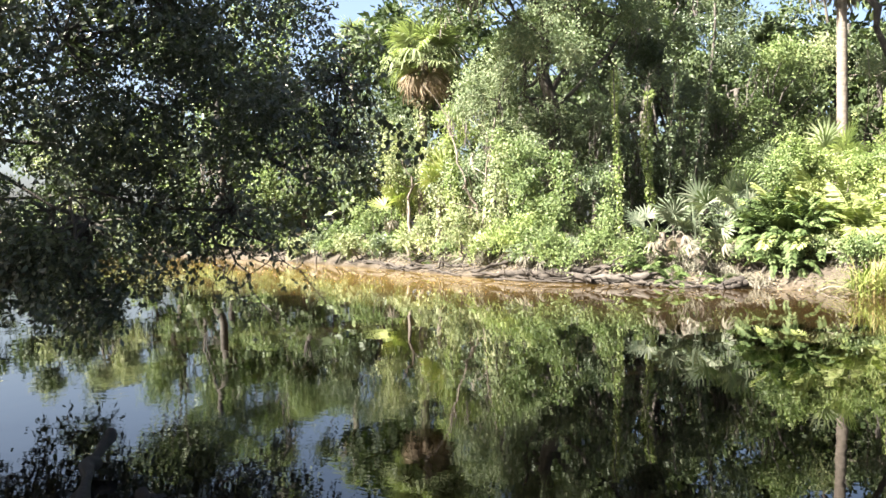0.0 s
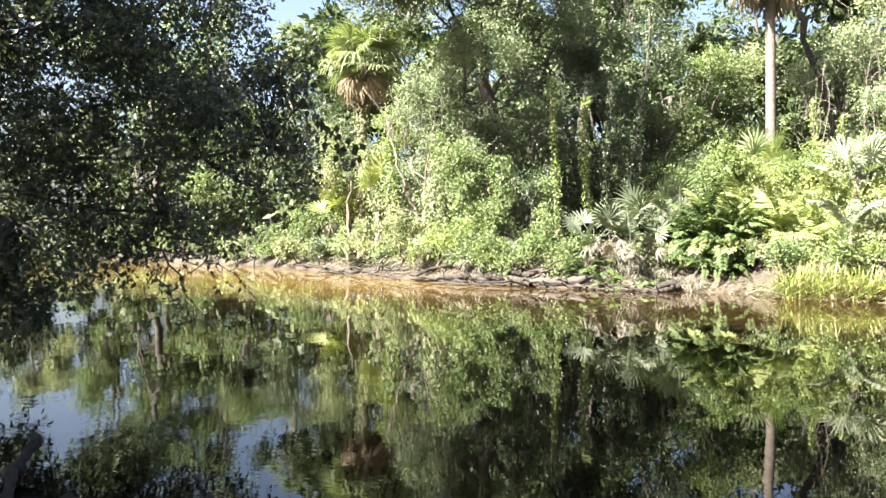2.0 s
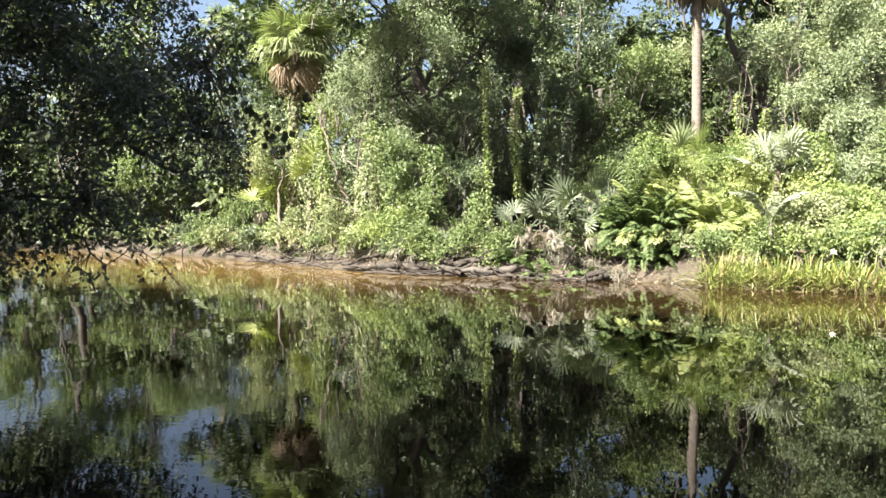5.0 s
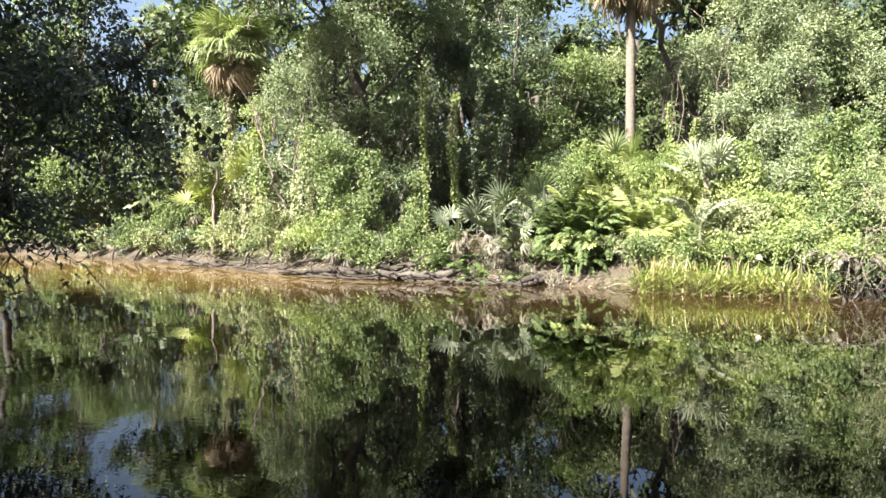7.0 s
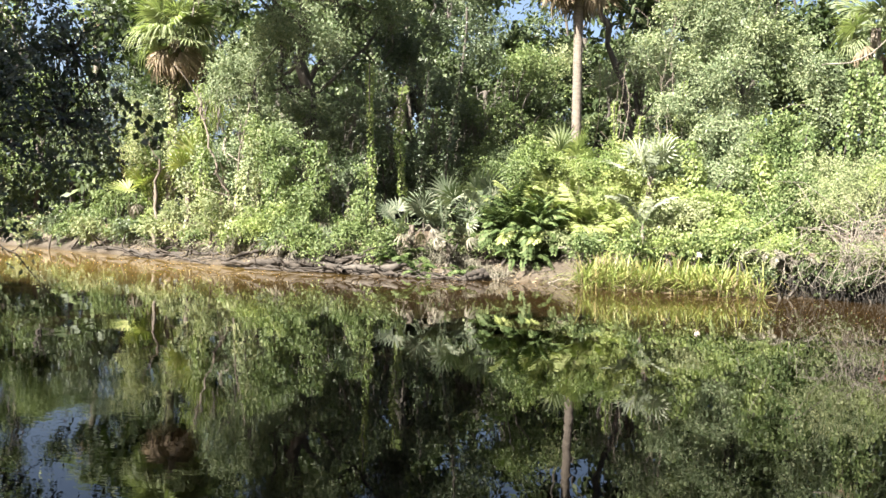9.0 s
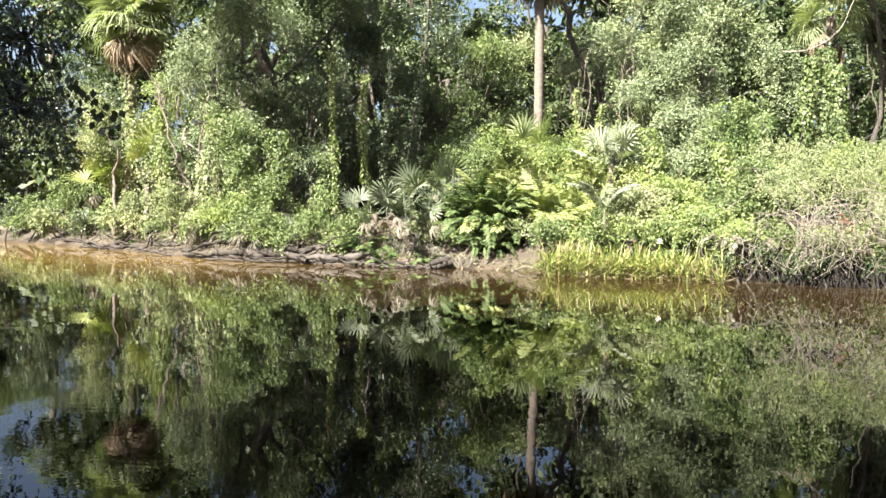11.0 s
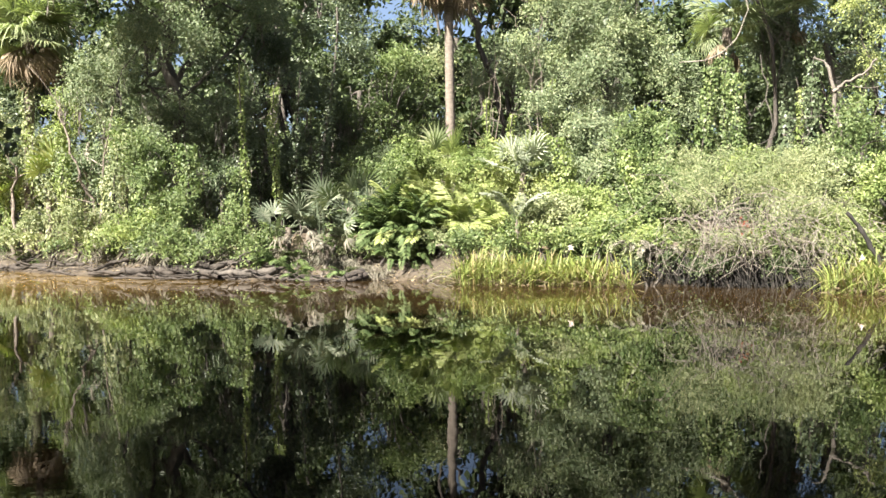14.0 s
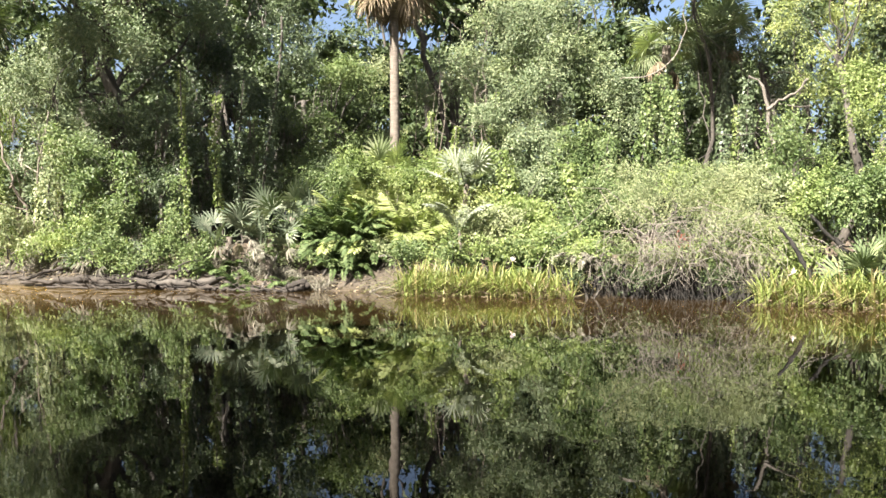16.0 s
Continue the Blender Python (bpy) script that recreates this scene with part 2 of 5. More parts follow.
def leaves(name, at, axis, normal, length, width, fold=0.12):
    """One mesh of folded, pointed leaves: base, two shoulders, tip."""
    at, axis = np.asarray(at), unit(axis)
    side = unit(np.cross(axis, normal))
    up = np.cross(side, axis)
    length, width = np.broadcast_to(length, len(at))[:, None], np.broadcast_to(width, len(at))[:, None]
    mid = at + axis * length * 0.45 + up * width * fold
    v = np.stack([at, mid + side * width / 2, at + axis * length, mid - side * width / 2], 1).reshape(-1, 3)
    i = np.arange(len(at))[:, None] * 4
    return mesh_from(name, v, [np.concatenate([i + np.array([[0, 1, 2]]), i + np.array([[0, 2, 3]])])])


def spray(rng, clumps, count, length, upward=0.35, droop=0.3, shell=0.5):
    """Places, axes and normals for leaves on sprigs that grow out of clump centres (x, y, z, r); count leaves per unit of r squared."""
    clumps = np.asarray(clumps)
    n = np.maximum(3, (count * clumps[:, 3] ** 2).astype(int))
    k = np.repeat(np.arange(len(clumps)), n)
    sprigs = 9
    ways = unit(rng.normal(size=(len(clumps), sprigs, 3)) + np.array([0, -0.15, 0.15]))
    reach = 0.7 + 0.7 * rng.random((len(clumps), sprigs))
    s = rng.integers(0, sprigs, len(k))
    way, r = ways[k, s], clumps[k, 3] * reach[k, s]
    t = 0.1 + 0.95 * rng.random(len(k)) ** 0.75
    at = clumps[k, :3] + way * (r * t)[:, None] - np.array([0, 0, 1]) * (droop * r * t ** 2)[:, None]
    at = at + rng.normal(size=at.shape) * (0.13 * clumps[k, 3])[:, None]
    normal = unit(way * 0.3 + np.array([0, -0.25, upward]) + rng.normal(size=way.shape) * 0.4)
    axis = way * 0.7 + rng.normal(size=way.shape) * 0.6 - np.array([0, 0, droop])
    return at, axis, normal, length * (0.55 + 0.8 * rng.random(len(k)))


def foliage(name, rng, clumps, count, length, ratio=0.55, **kw):
    at, axis, normal, size = spray(rng, clumps, count, length, **kw)
    return leaves(name, at, axis, normal, size, size * ratio)


def blob(rng, centre, radii, n, small, large, hollow=0.45, bottom=-1.0, per_bough=15):
    """Clump centres in an uneven ellipsoid: boughs near its skin, clumps round each bough, gaps between them."""
    centre, radii = np.array(centre, float), np.array(radii, float)
    seed = Vector(rng.random(3) * 50)
    boughs = []
    while len(boughs) < max(4, n // per_bough):
        u = unit(rng.normal(size=3))
        if u[2] < bottom:
            continue
        lump = 0.82 + 0.6 * noise.noise(Vector(u) * 1.7 + seed) + 0.3 * noise.noise(Vector(u) * 4.5 + seed)
        r = (hollow + (1 - hollow) * rng.random() ** 0.5) * lump
        boughs.append(centre + u * radii * r)
    boughs = np.array(boughs)
    k = rng.integers(0, len(boughs), n)
    spread = np.minimum(radii, 1.5) * 0.18
    at = boughs[k] + rng.normal(size=(n, 3)) * spread * np.array([1, 1, 0.75])
    return np.concatenate([at, small + (large - small) * rng.random((n, 1))], 1)


def tube_arrays(path, radii, sides=8, base=0):
    path = np.asarray(path, float)
    radii = np.broadcast_to(radii, len(path))
    tan = unit(np.gradient(path, axis=0))
    ref = np.array([0.31, 0.22, 0.93]) if abs(tan[0] @ np.array([0.31, 0.22, 0.93])) < 0.9 else np.array([1.0, 0.1, 0])
    s = unit(np.cross(tan, ref))
    t = np.cross(tan, s)
    a = np.linspace(0, 2 * np.pi, sides, endpoint=False)
    v = path[:, None] + radii[:, None, None] * (np.cos(a)[None, :, None] * s[:, None] + np.sin(a)[None, :, None] * t[:, None])
    v = v.reshape(-1, 3)
    i, j = np.meshgrid(np.arange(len(path) - 1), np.arange(sides), indexing="ij")
    q = np.stack([i * sides + j, i * sides + (j + 1) % sides, (i + 1) * sides + (j + 1) % sides, (i + 1) * sides + j], -1).reshape(-1, 4)
    return v, q + base, len(path) * sides


def tubes(name, items, sides=8):
    """Joins several tapered tubes (path, radii) into one mesh."""
    vs, qs, n = [], [], 0
    for path, radii in items:
        v, q, k = tube_arrays(path, radii, sides, n)
        vs.append(v), qs.append(q)
        n += k
    return smooth(mesh_from(name, np.concatenate(vs), [np.concatenate(qs)]))


def bend(rng, a, b, n=7, wob=0.12, sag=0.0):
    """An uneven way from a to b."""
    a, b = np.array(a, float), np.array(b, float)
    t = np.linspace(0, 1, n)[:, None]
    size = np.linalg.norm(b - a)
    off = np.cumsum(rng.normal(size=(n, 3)), 0) * wob * size / n
    off -= t * off[-1]
    off -= off[0] * (1 - t)
    return a + (b - a) * t + off + np.array([0, 0, sag]) * size * (4 * t * (1 - t))


def spot(bearing, reach):
    """A place by its bearing (degrees right of north) and distance from the landing."""
    true = float(np.interp(bearing, [-90, -57, -27, 0, 30, 60], [-91.3, -58.3, -27.25, 0, 31.05, 61]))
    return reach * math.sin(radians(true)), reach * math.cos(radians(true))


# ---- the river and its banks ----
SHORE_X = np.array([-400.00, -60.92, -35.84, -26.79, -20.17, -16.47, -13.71, -10.67, -8.58, -6.68, -5.47, -3.44, -1.04, 2.37, 3.44, 5.57, 6.54, 8.13, 15.79, 40.00, 400.00])
SHORE_Y = np.array([250.00, 53.98, 34.14, 30.27, 27.26, 24.92, 23.25, 21.01, 19.81, 19.44, 19.02, 19.03, 18.62, 17.12, 16.86, 16.63, 16.32, 16.14, 14.02, 11.00, -40.00])
NEAR_X = np.array([-400, -60, -20, -12, -6, 0, 8, 30, 400.0])
NEAR_Y = np.array([200, 24, 7, 4.0, 2.2, 1.6, 1.2, -2, -60.0])


def ground_height(x, y):
    s = y - np.interp(x, SHORE_X, SHORE_Y)
    far = np.interp(s, [-8, -3, -0.5, 0.35, 0.7, 1.05, 1.3, 2.2, 6, 14, 40, 300], [-1.6, -1.2, -0.32, 0.0, 0.17, 0.33, 0.5, 0.72, 0.95, 1.15, 1.6, 2.0])
    s2 = np.interp(x, NEAR_X, NEAR_Y) - y
    near = np.interp(s2, [-3, -1, 0, 1.2, 4, 300], [-1.6, -0.5, 0.0, 0.10, 0.25, 1.5])
    return np.maximum(far, near)


def gz(x, y):
    return float(ground_height(np.array([x]), np.array([y]))[0])


xs = np.concatenate([[-400, -250, -150, -100, -75], np.arange(-60, -36, 1.2), np.arange(-36, 14, 0.2), np.arange(14, 40, 1.5), [50, 80, 150, 250, 400]])
ss = np.concatenate([[-400, -250, -120, -60, -45, -35, -30, -26], np.arange(-24, -4, 0.6), np.arange(-4, -0.6, 0.4), np.arange(-0.6, 2.6, 0.1), np.arange(2.8, 8, 0.5), np.arange(9, 40, 2.0), [50, 80, 140, 250, 400]])
gx, gs = np.meshgrid(xs, ss, indexing="ij")
gy = gs + np.interp(gx, SHORE_X, SHORE_Y)
hz = ground_height(gx, gy)
rough = np.array([noise.fractal(Vector((px * 0.8, py * 1.1, 3.3)), 1.0, 2.0, 4) for px, py in zip(gx.ravel(), gy.ravel())]).reshape(gx.shape)
hz = hz + rough * 0.07 * np.clip((gs + 0.9) / 0.9, 0.0, 1.0)
nx, ns = gx.shape
i, j = np.meshgrid(np.arange(nx - 1), np.arange(ns - 1), indexing="ij")
quad = np.stack([i * ns + j, (i + 1) * ns + j, (i + 1) * ns + j + 1, i * ns + j + 1], -1).reshape(-1, 4)
ground = part("ground", smooth(mesh_from("ground", np.stack([gx, gy, hz], -1).reshape(-1, 3), [quad])), GROUND)
tagged(ground, "brown mud bank rising to soil with leaf litter", "ground", kind="structure")
wx, wy = np.meshgrid(np.linspace(-400, 400, 9), np.linspace(-300, 300, 7), indexing="ij")
i, j = np.meshgrid(np.arange(8), np.arange(6), indexing="ij")
quad = np.stack([i * 7 + j, (i + 1) * 7 + j, (i + 1) * 7 + j + 1, i * 7 + j + 1], -1).reshape(-1, 4)
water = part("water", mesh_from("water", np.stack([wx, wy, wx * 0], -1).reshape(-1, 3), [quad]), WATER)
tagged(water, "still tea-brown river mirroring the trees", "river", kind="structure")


# ---- kinds of plants ----
def fan_mesh(name, rng, size, segments=26, spread=250, cup=0.25, droop=0.35, petiole=0.7, width=0.055):
    """A fan leaf: a stalk along +x and split blades that droop at their tips."""
    vs, fs, n = [], [], 0
    stalk = np.array([[0, 0, 0], [petiole * 0.5, 0, 0.05], [petiole, 0, 0.0]])
    v, q, k = tube_arrays(stalk, [0.018, 0.014, 0.010], 4)
    vs.append(v), fs.append(q)
    n += k
    for s in range(segments):
        a = radians(-spread / 2 + spread * s / (segments - 1)) + rng.normal() * 0.03
        long = size * (1.0 - 0.28 * abs(a) / radians(spread / 2)) * (0.88 + 0.2 * rng.random())
        way = np.array([math.cos(a), math.sin(a), 0])
        side = np.array([-math.sin(a), math.cos(a), 0])
        w = width * size * (0.9 + 0.3 * rng.random())
        hang = droop * (0.7 + 0.7 * rng.random())
        rows = []
        for t, ww in ((0.05, 0.25), (0.5, 1.0), (0.78, 0.7), (1.0, 0.06)):
            c = np.array([petiole, 0, 0]) + way * long * t * (1 - 0.12 * hang * t) + np.array([0, 0, cup * long * t - hang * long * t ** 3])
            rows += [c - side * w * ww, c + np.array([0, 0, -0.35 * w * ww]), c + side * w * ww]
        vs.append(np.array(rows))
        for r in range(3):
            b0 = n + r * 3
            fs.append(np.array([[b0, b0 + 1, b0 + 4, b0 + 3], [b0 + 1, b0 + 2, b0 + 5, b0 + 4]]))
        n += 12
    return mesh_from(name, np.concatenate(vs), [np.concatenate(fs)])


def frond_mesh(name, rng, length, pairs=22, leaflet=0.22, width=0.04, arch=0.5, rise=0.7, taper=0.8):
    """A feather-shaped frond: an arching rib along +x with leaflets on both sides."""
    t = np.linspace(0, 1, 9)
    rib = np.stack([length * (t - 0.25 * arch * t ** 2), 0 * t, length * (rise * t - (rise * 0.4 + arch) * t ** 2)], -1)
    v, q, n = tube_arrays(rib, np.linspace(0.012, 0.003, 9) * max(length, 0.6), 4)
    vs, fs = [v], [q]
    at, axis, nor, size = [], [], [], []
    for k in range(pairs):
        u = 0.14 + 0.85 * k / (pairs - 1)
        c = np.array([np.interp(u, t, rib[:, 0]), 0, np.interp(u, t, rib[:, 2])])
        d = np.array([np.interp(min(u + .05, 1), t, rib[:, 0]), 0, np.interp(min(u + .05, 1), t, rib[:, 2])]) - np.array([np.interp(u - .05, t, rib[:, 0]), 0, np.interp(u - .05, t, rib[:, 2])])
        d = d / np.linalg.norm(d)
        for s in (-1, 1):
            at.append(c)
            axis.append(d * 0.45 + np.array([0, s, 0]) + np.array([0, 0, -0.25 - 0.3 * rng.random()]))
            nor.append(np.array([-d[2], 0, d[0]]) + rng.normal(size=3) * 0.2)
            size.append(leaflet * (math.sin(math.pi * (0.12 + taper * u)) ** 0.7) * (0.85 + 0.3 * rng.random()))
    at, axis, nor, size = np.array(at), unit(np.array(axis)), np.array(nor), np.array(size)
    side = unit(np.cross(axis, nor))
    L, W = size[:, None], width
    mid = at + axis * L * 0.5 + np.array([0, 0, 0.01])
    lv = np.stack([at, mid + side * W / 2, at + axis * L - np.array([0, 0, 1]) * L * 0.15, mid - side * W / 2], 1).reshape(-1, 3)
    i = np.arange(len(at))[:, None] * 4 + n
    vs.append(lv)
    return mesh_from(name, np.concatenate(vs), [np.concatenate(fs), np.concatenate([i + np.array([[0, 1, 2]]), i + np.array([[0, 2, 3]])])])


def place(yaw, pitch, roll=0.0, size=1.0, at=(0, 0, 0)):
    """A leaf that starts at a point, turned by yaw and lifted by pitch."""
    return Matrix.Translation(at) @ Matrix.Rotation(radians(yaw), 4, "Z") @ Matrix.Rotation(radians(-pitch), 4, "Y") @ Matrix.Rotation(radians(roll), 4, "X") @ Matrix.Scale(size, 4)


RNG = np.random.default_rng(7)
PALM_FANS = [fan_mesh("cabbage_fan", RNG, 0.95, 30, 230, 0.15, d, 0.8, 0.026) for d in (0.25, 0.5, 0.75)]
DEAD_FANS = [fan_mesh("dead_fan", RNG, 0.95, 18, 95, 0.0, d, 0.7, 0.032) for d in (0.3, 0.7)]
SMALL_FANS = [fan_mesh("palmetto_fan", RNG, 0.56, 17, 230, 0.3, d, 0.5, 0.042) for d in (0.05, 0.2, 0.4)]
DEAD_SMALL = [fan_mesh("dead_small_fan", RNG, 0.42, 13, 130, 0.05, 0.5, 0.25, 0.035)]
for group, mat in ((PALM_FANS, PALM_LEAF), (DEAD_FANS, DEAD_LEAF), (SMALL_FANS, SILVER_LEAF), (DEAD_SMALL, GREY_DEAD)):
    for me in group:
        me.materials.append(mat)
FERN_FRONDS = [frond_mesh("fern_frond", RNG, 1.1, 26, 0.23, 0.036, a, r) for a, r in ((0.35, 0.9), (0.6, 1.1), (0.8, 0.8))]
LEATHER_FRONDS = [frond_mesh("leather_frond", RNG, 0.85, 15, 0.17, 0.052, a, r) for a, r in ((0.35, 0.9), (0.55, 1.0), (0.75, 0.8))]
for me in FERN_FRONDS + LEATHER_FRONDS:
    me.materials.append(FERN_LEAF)


def ringed_trunk(name, rng, height, radius, lean=(0, 0)):
    t = np.linspace(0, 1, 60)
    path = np.stack([lean[0] * t ** 1.5, lean[1] * t ** 1.5, height * t], -1)
    r = radius * (1.12 - 0.2 * t + 0.25 * np.exp(-t * 14)) * (1 + 0.025 * np.where(np.arange(60) % 2 == 0, 1, -1))
    return tubes(name, [(path, r)], 14)


def cabbage_palm(x, y, top, radius, label, green=20, dead=12, size=1.0, lean=(0, 0), seed=1, skirt=-62):
    """A cabbage palm; its crown grows from the trunk's top at height top."""
    rng = np.random.default_rng(seed)
    z = gz(x, y) - 0.1
    palm = thing("cabbage_palm", x, y, z, label, "palm tree", "cabbage palms")
    part("trunk", ringed_trunk("trunk", rng, top - z, radius, lean), PALM_BARK, palm)
    tip = (lean[0], lean[1], top - z)
    for k in range(green):
        part("frond", PALM_FANS[k % 3], None, palm, "", place(k * 137.5 + rng.normal() * 8, 70 - 92 * (k / green) ** 0.9 + rng.normal() * 9, rng.normal() * 15, size * (0.85 + 0.3 * rng.random()), tip))
    for k in range(dead):
        part("dead_frond", DEAD_FANS[k % 2], None, palm, "brown hanging dead frond", place(k * 137.5 + 40 + rng.normal() * 12, skirt + rng.normal() * 20, rng.normal() * 25, size * (0.75 + 0.3 * rng.random()), (tip[0], tip[1], tip[2] - 0.15)))
    return palm


def fan_clump(name, x, y, label, category, count, reach, size=1.0, mats=None, seed=1, dead=0, lift=(5, 80), base=0.0, group="saw palmettos"):
    """Fan leaves on stalks from one low crown."""
    rng = np.random.default_rng(seed)
    z = gz(x, y) - 0.03
    ob = thing(name, x, y, z, label, category, group)
    if base > 0.05:
        part("stem", tubes("stem", [(bend(rng, (0, 0, 0), (0.1, 0, base), 5), np.linspace(0.11, 0.08, 5))], 8), PALM_BARK, ob)
    for k in range(count):
        a = k * 137.5 + rng.normal() * 10
        off = rng.random() * reach
        at = (off * math.cos(radians(a)), off * math.sin(radians(a)), base)
        me = SMALL_FANS[k % 3]
        leaf = part("fan_leaf", me, None, ob, "", place(a, lift[0] + (lift[1] - lift[0]) * rng.random(), rng.normal() * 45, size * (0.8 + 0.45 * rng.random()), at))
        if mats:
            leaf.material_slots[0].link = "OBJECT"
            leaf.material_slots[0].material = mats
    for k in range(dead):
        a = 180 + 70 * rng.normal() + 90
        part("dead_fan_leaf", DEAD_SMALL[0], None, ob, "bleached dead fan leaf", place(a, -40 + 28 * rng.normal(), rng.normal() * 40, size * (0.8 + 0.5 * rng.random()), (0.35 * rng.normal(), -0.2 - 0.2 * rng.random(), base * 0.75 + 0.3 * rng.random())))
    return ob


def fern(x, y, size, count=16, seed=1, label="dark green leather fern on the mud bank", mat=None, low=15, high=75, z=None, name="leather_fern", fronds=None):
    rng = np.random.default_rng(seed)
    ob = thing(name, x, y, (gz(x, y) if z is None else z) - 0.02, label, "fern", "bank ferns")
    for k in range(count):
        leaf = part("frond", (fronds or FERN_FRONDS)[k % 3], None, ob, "", place(k * 137.5 + rng.normal() * 12, low + (high - low) * (k / count) - 38, rng.normal() * 18, size * (0.75 + 0.5 * rng.random()), (rng.normal() * 0.08 * size, rng.normal() * 0.08 * size, 0)))
        if mat:
            leaf.material_slots[0].link = "OBJECT"
            leaf.material_slots[0].material = mat
    return ob


def woody(ob, rng, base, clumps, trunk_top, radius, mat, limbs=6, limb_name="limb"):
    """A tapered trunk and limbs that run out to some of the clumps."""
    path = bend(rng, base, trunk_top, 9, 0.25)
    part("trunk", tubes("trunk", [(path, np.linspace(radius, radius * 0.5, 9))], 10), mat, ob)
    pick = rng.choice(len(clumps), min(limbs, len(clumps)), replace=False)
    for k in pick:
        start = path[rng.integers(4, 9)]
        part(limb_name, tubes(limb_name, [(bend(rng, start, clumps[k, :3], 8, 0.35), np.linspace(radius * 0.26, radius * 0.05, 8))], 7), mat, ob)


def broad_tree(x, y, crown, label, leaf_mat, bark=None, radius=0.18, clumps=120, small=0.3, large=0.6, density=330, leaf=0.085, limbs=7, seed=1, group="", name="tree", moss=0, hollow=0.45, ratio=0.5, category="tree"):
    """crown: list of (dx, dy, z, rx, ry, rz, share)."""
    rng = np.random.default_rng(seed)
    z = gz(x, y) - 0.1
    ob = thing(name, x, y, z, label, category, group)
    cl = np.concatenate([blob(rng, (dx, dy, cz - z), (rx, ry, rz), max(4, int(clumps * share)), small, large, hollow) for dx, dy, cz, rx, ry, rz, share in crown])
    main = crown[0]
    woody(ob, rng, (0, 0, 0), cl, (main[0] * 0.7, main[1] * 0.7, main[2] - z - main[5] * 0.2), radius, bark or OAK_BARK, limbs)
    tagged(part("crown", foliage("crown", rng, cl, density * 2.35, leaf * 0.9, ratio), leaf_mat, ob), kind="stuff")
    if moss:
        at = cl[rng.choice(len(cl), moss), :3]
        n = 40
        k = np.repeat(np.arange(moss), n)
        p = at[k] + rng.normal(size=(moss * n, 3)) * np.array([0.10, 0.10, 0.35]) - np.array([0, 0, 0.35])
        axis = np.tile([0, 0, -1.0], (moss * n, 1)) + rng.normal(size=(moss * n, 3)) * 0.15
        tagged(part("hanging_moss", leaves("hanging_moss", p, axis, rng.normal(size=(moss * n, 3)), 0.35, 0.035), MOSS, ob, "grey hanging moss"), kind="stuff")
    return ob


def shrub(x, y, shapes, label, leaf_mat, clumps=60, small=0.16, large=0.34, density=420, leaf=0.07, seed=1, stems=4, group="bank shrubs", name="shrub", ratio=0.55, bark=None, droop=0.3, category="shrub"):
    """shapes: list of (dx, dy, z, rx, ry, rz, share)."""
    rng = np.random.default_rng(seed)
    z = gz(x, y) - 0.05
    ob = thing(name, x, y, z, label, category, group)
    cl = np.concatenate([blob(rng, (dx, dy, cz - z), (rx, ry, rz), max(3, int(clumps * share)), small * 0.9, large * 1.15, 0.35, -0.75) for dx, dy, cz, rx, ry, rz, share in shapes])
    for k in range(stems):
        c = cl[rng.integers(len(cl)), :3]
        part("stem", tubes("stem", [(bend(rng, (0.15 * rng.normal(), 0.1 * rng.normal(), 0), c, 7, 0.3), np.linspace(0.035, 0.008, 7))], 6), bark or OAK_BARK, ob)
    tagged(part("foliage", foliage("foliage", rng, cl, density * 3.8, leaf * 0.88, ratio, droop=droop), leaf_mat, ob), kind="stuff")
    return ob


def climbing_vine(x, y, z0, z1, width, label, mat, seed=1, count=900, leaf=0.09, sway=0.15, stem=0.022):
    """A hanging column of leaves on a stem or dead trunk."""
    rng = np.random.default_rng(seed)
    z = gz(x, y)
    ob = thing("climbing_vine", x, y, z, label, "vine", "climbing vines")
    t = np.linspace(0, 1, 12)
    path = np.stack([sway * np.sin(t * 4 + seed), 0.1 * np.sin(t * 5), t * (z1 - z + 0.05) - 0.05], -1)
    part("stem", tubes("stem", [(path, np.linspace(stem, stem * 0.6, 12))], 7), OAK_BARK, ob)
    h = (z0 - z) / (z1 - z) + (1 - (z0 - z) / (z1 - z)) * rng.random(count) ** 0.85
    ang = rng.random(count) * 2 * np.pi
    w = width * (0.5 + 0.6 * np.array([noise.noise(Vector((0, seed, a * 6))) for a in h]) + 0.25) * (0.5 + 0.5 * rng.random(count))
    at = np.stack([np.interp(h, t, path[:, 0]) + w * np.cos(ang), 0.8 * w * np.sin(ang), h * (z1 - z)], -1)
    nor = np.stack([np.cos(ang), np.sin(ang), 0.5 + 0 * ang], -1) + rng.normal(size=(count, 3)) * 0.35
    axis = np.tile([0, 0, -1.0], (count, 1)) + rng.normal(size=(count, 3)) * 0.5
    size = leaf * (0.6 + 0.7 * rng.random(count))
    tagged(part("leaves", leaves("leaves", at, axis, nor, size, size * 0.8), mat, ob), kind="stuff")
    return ob


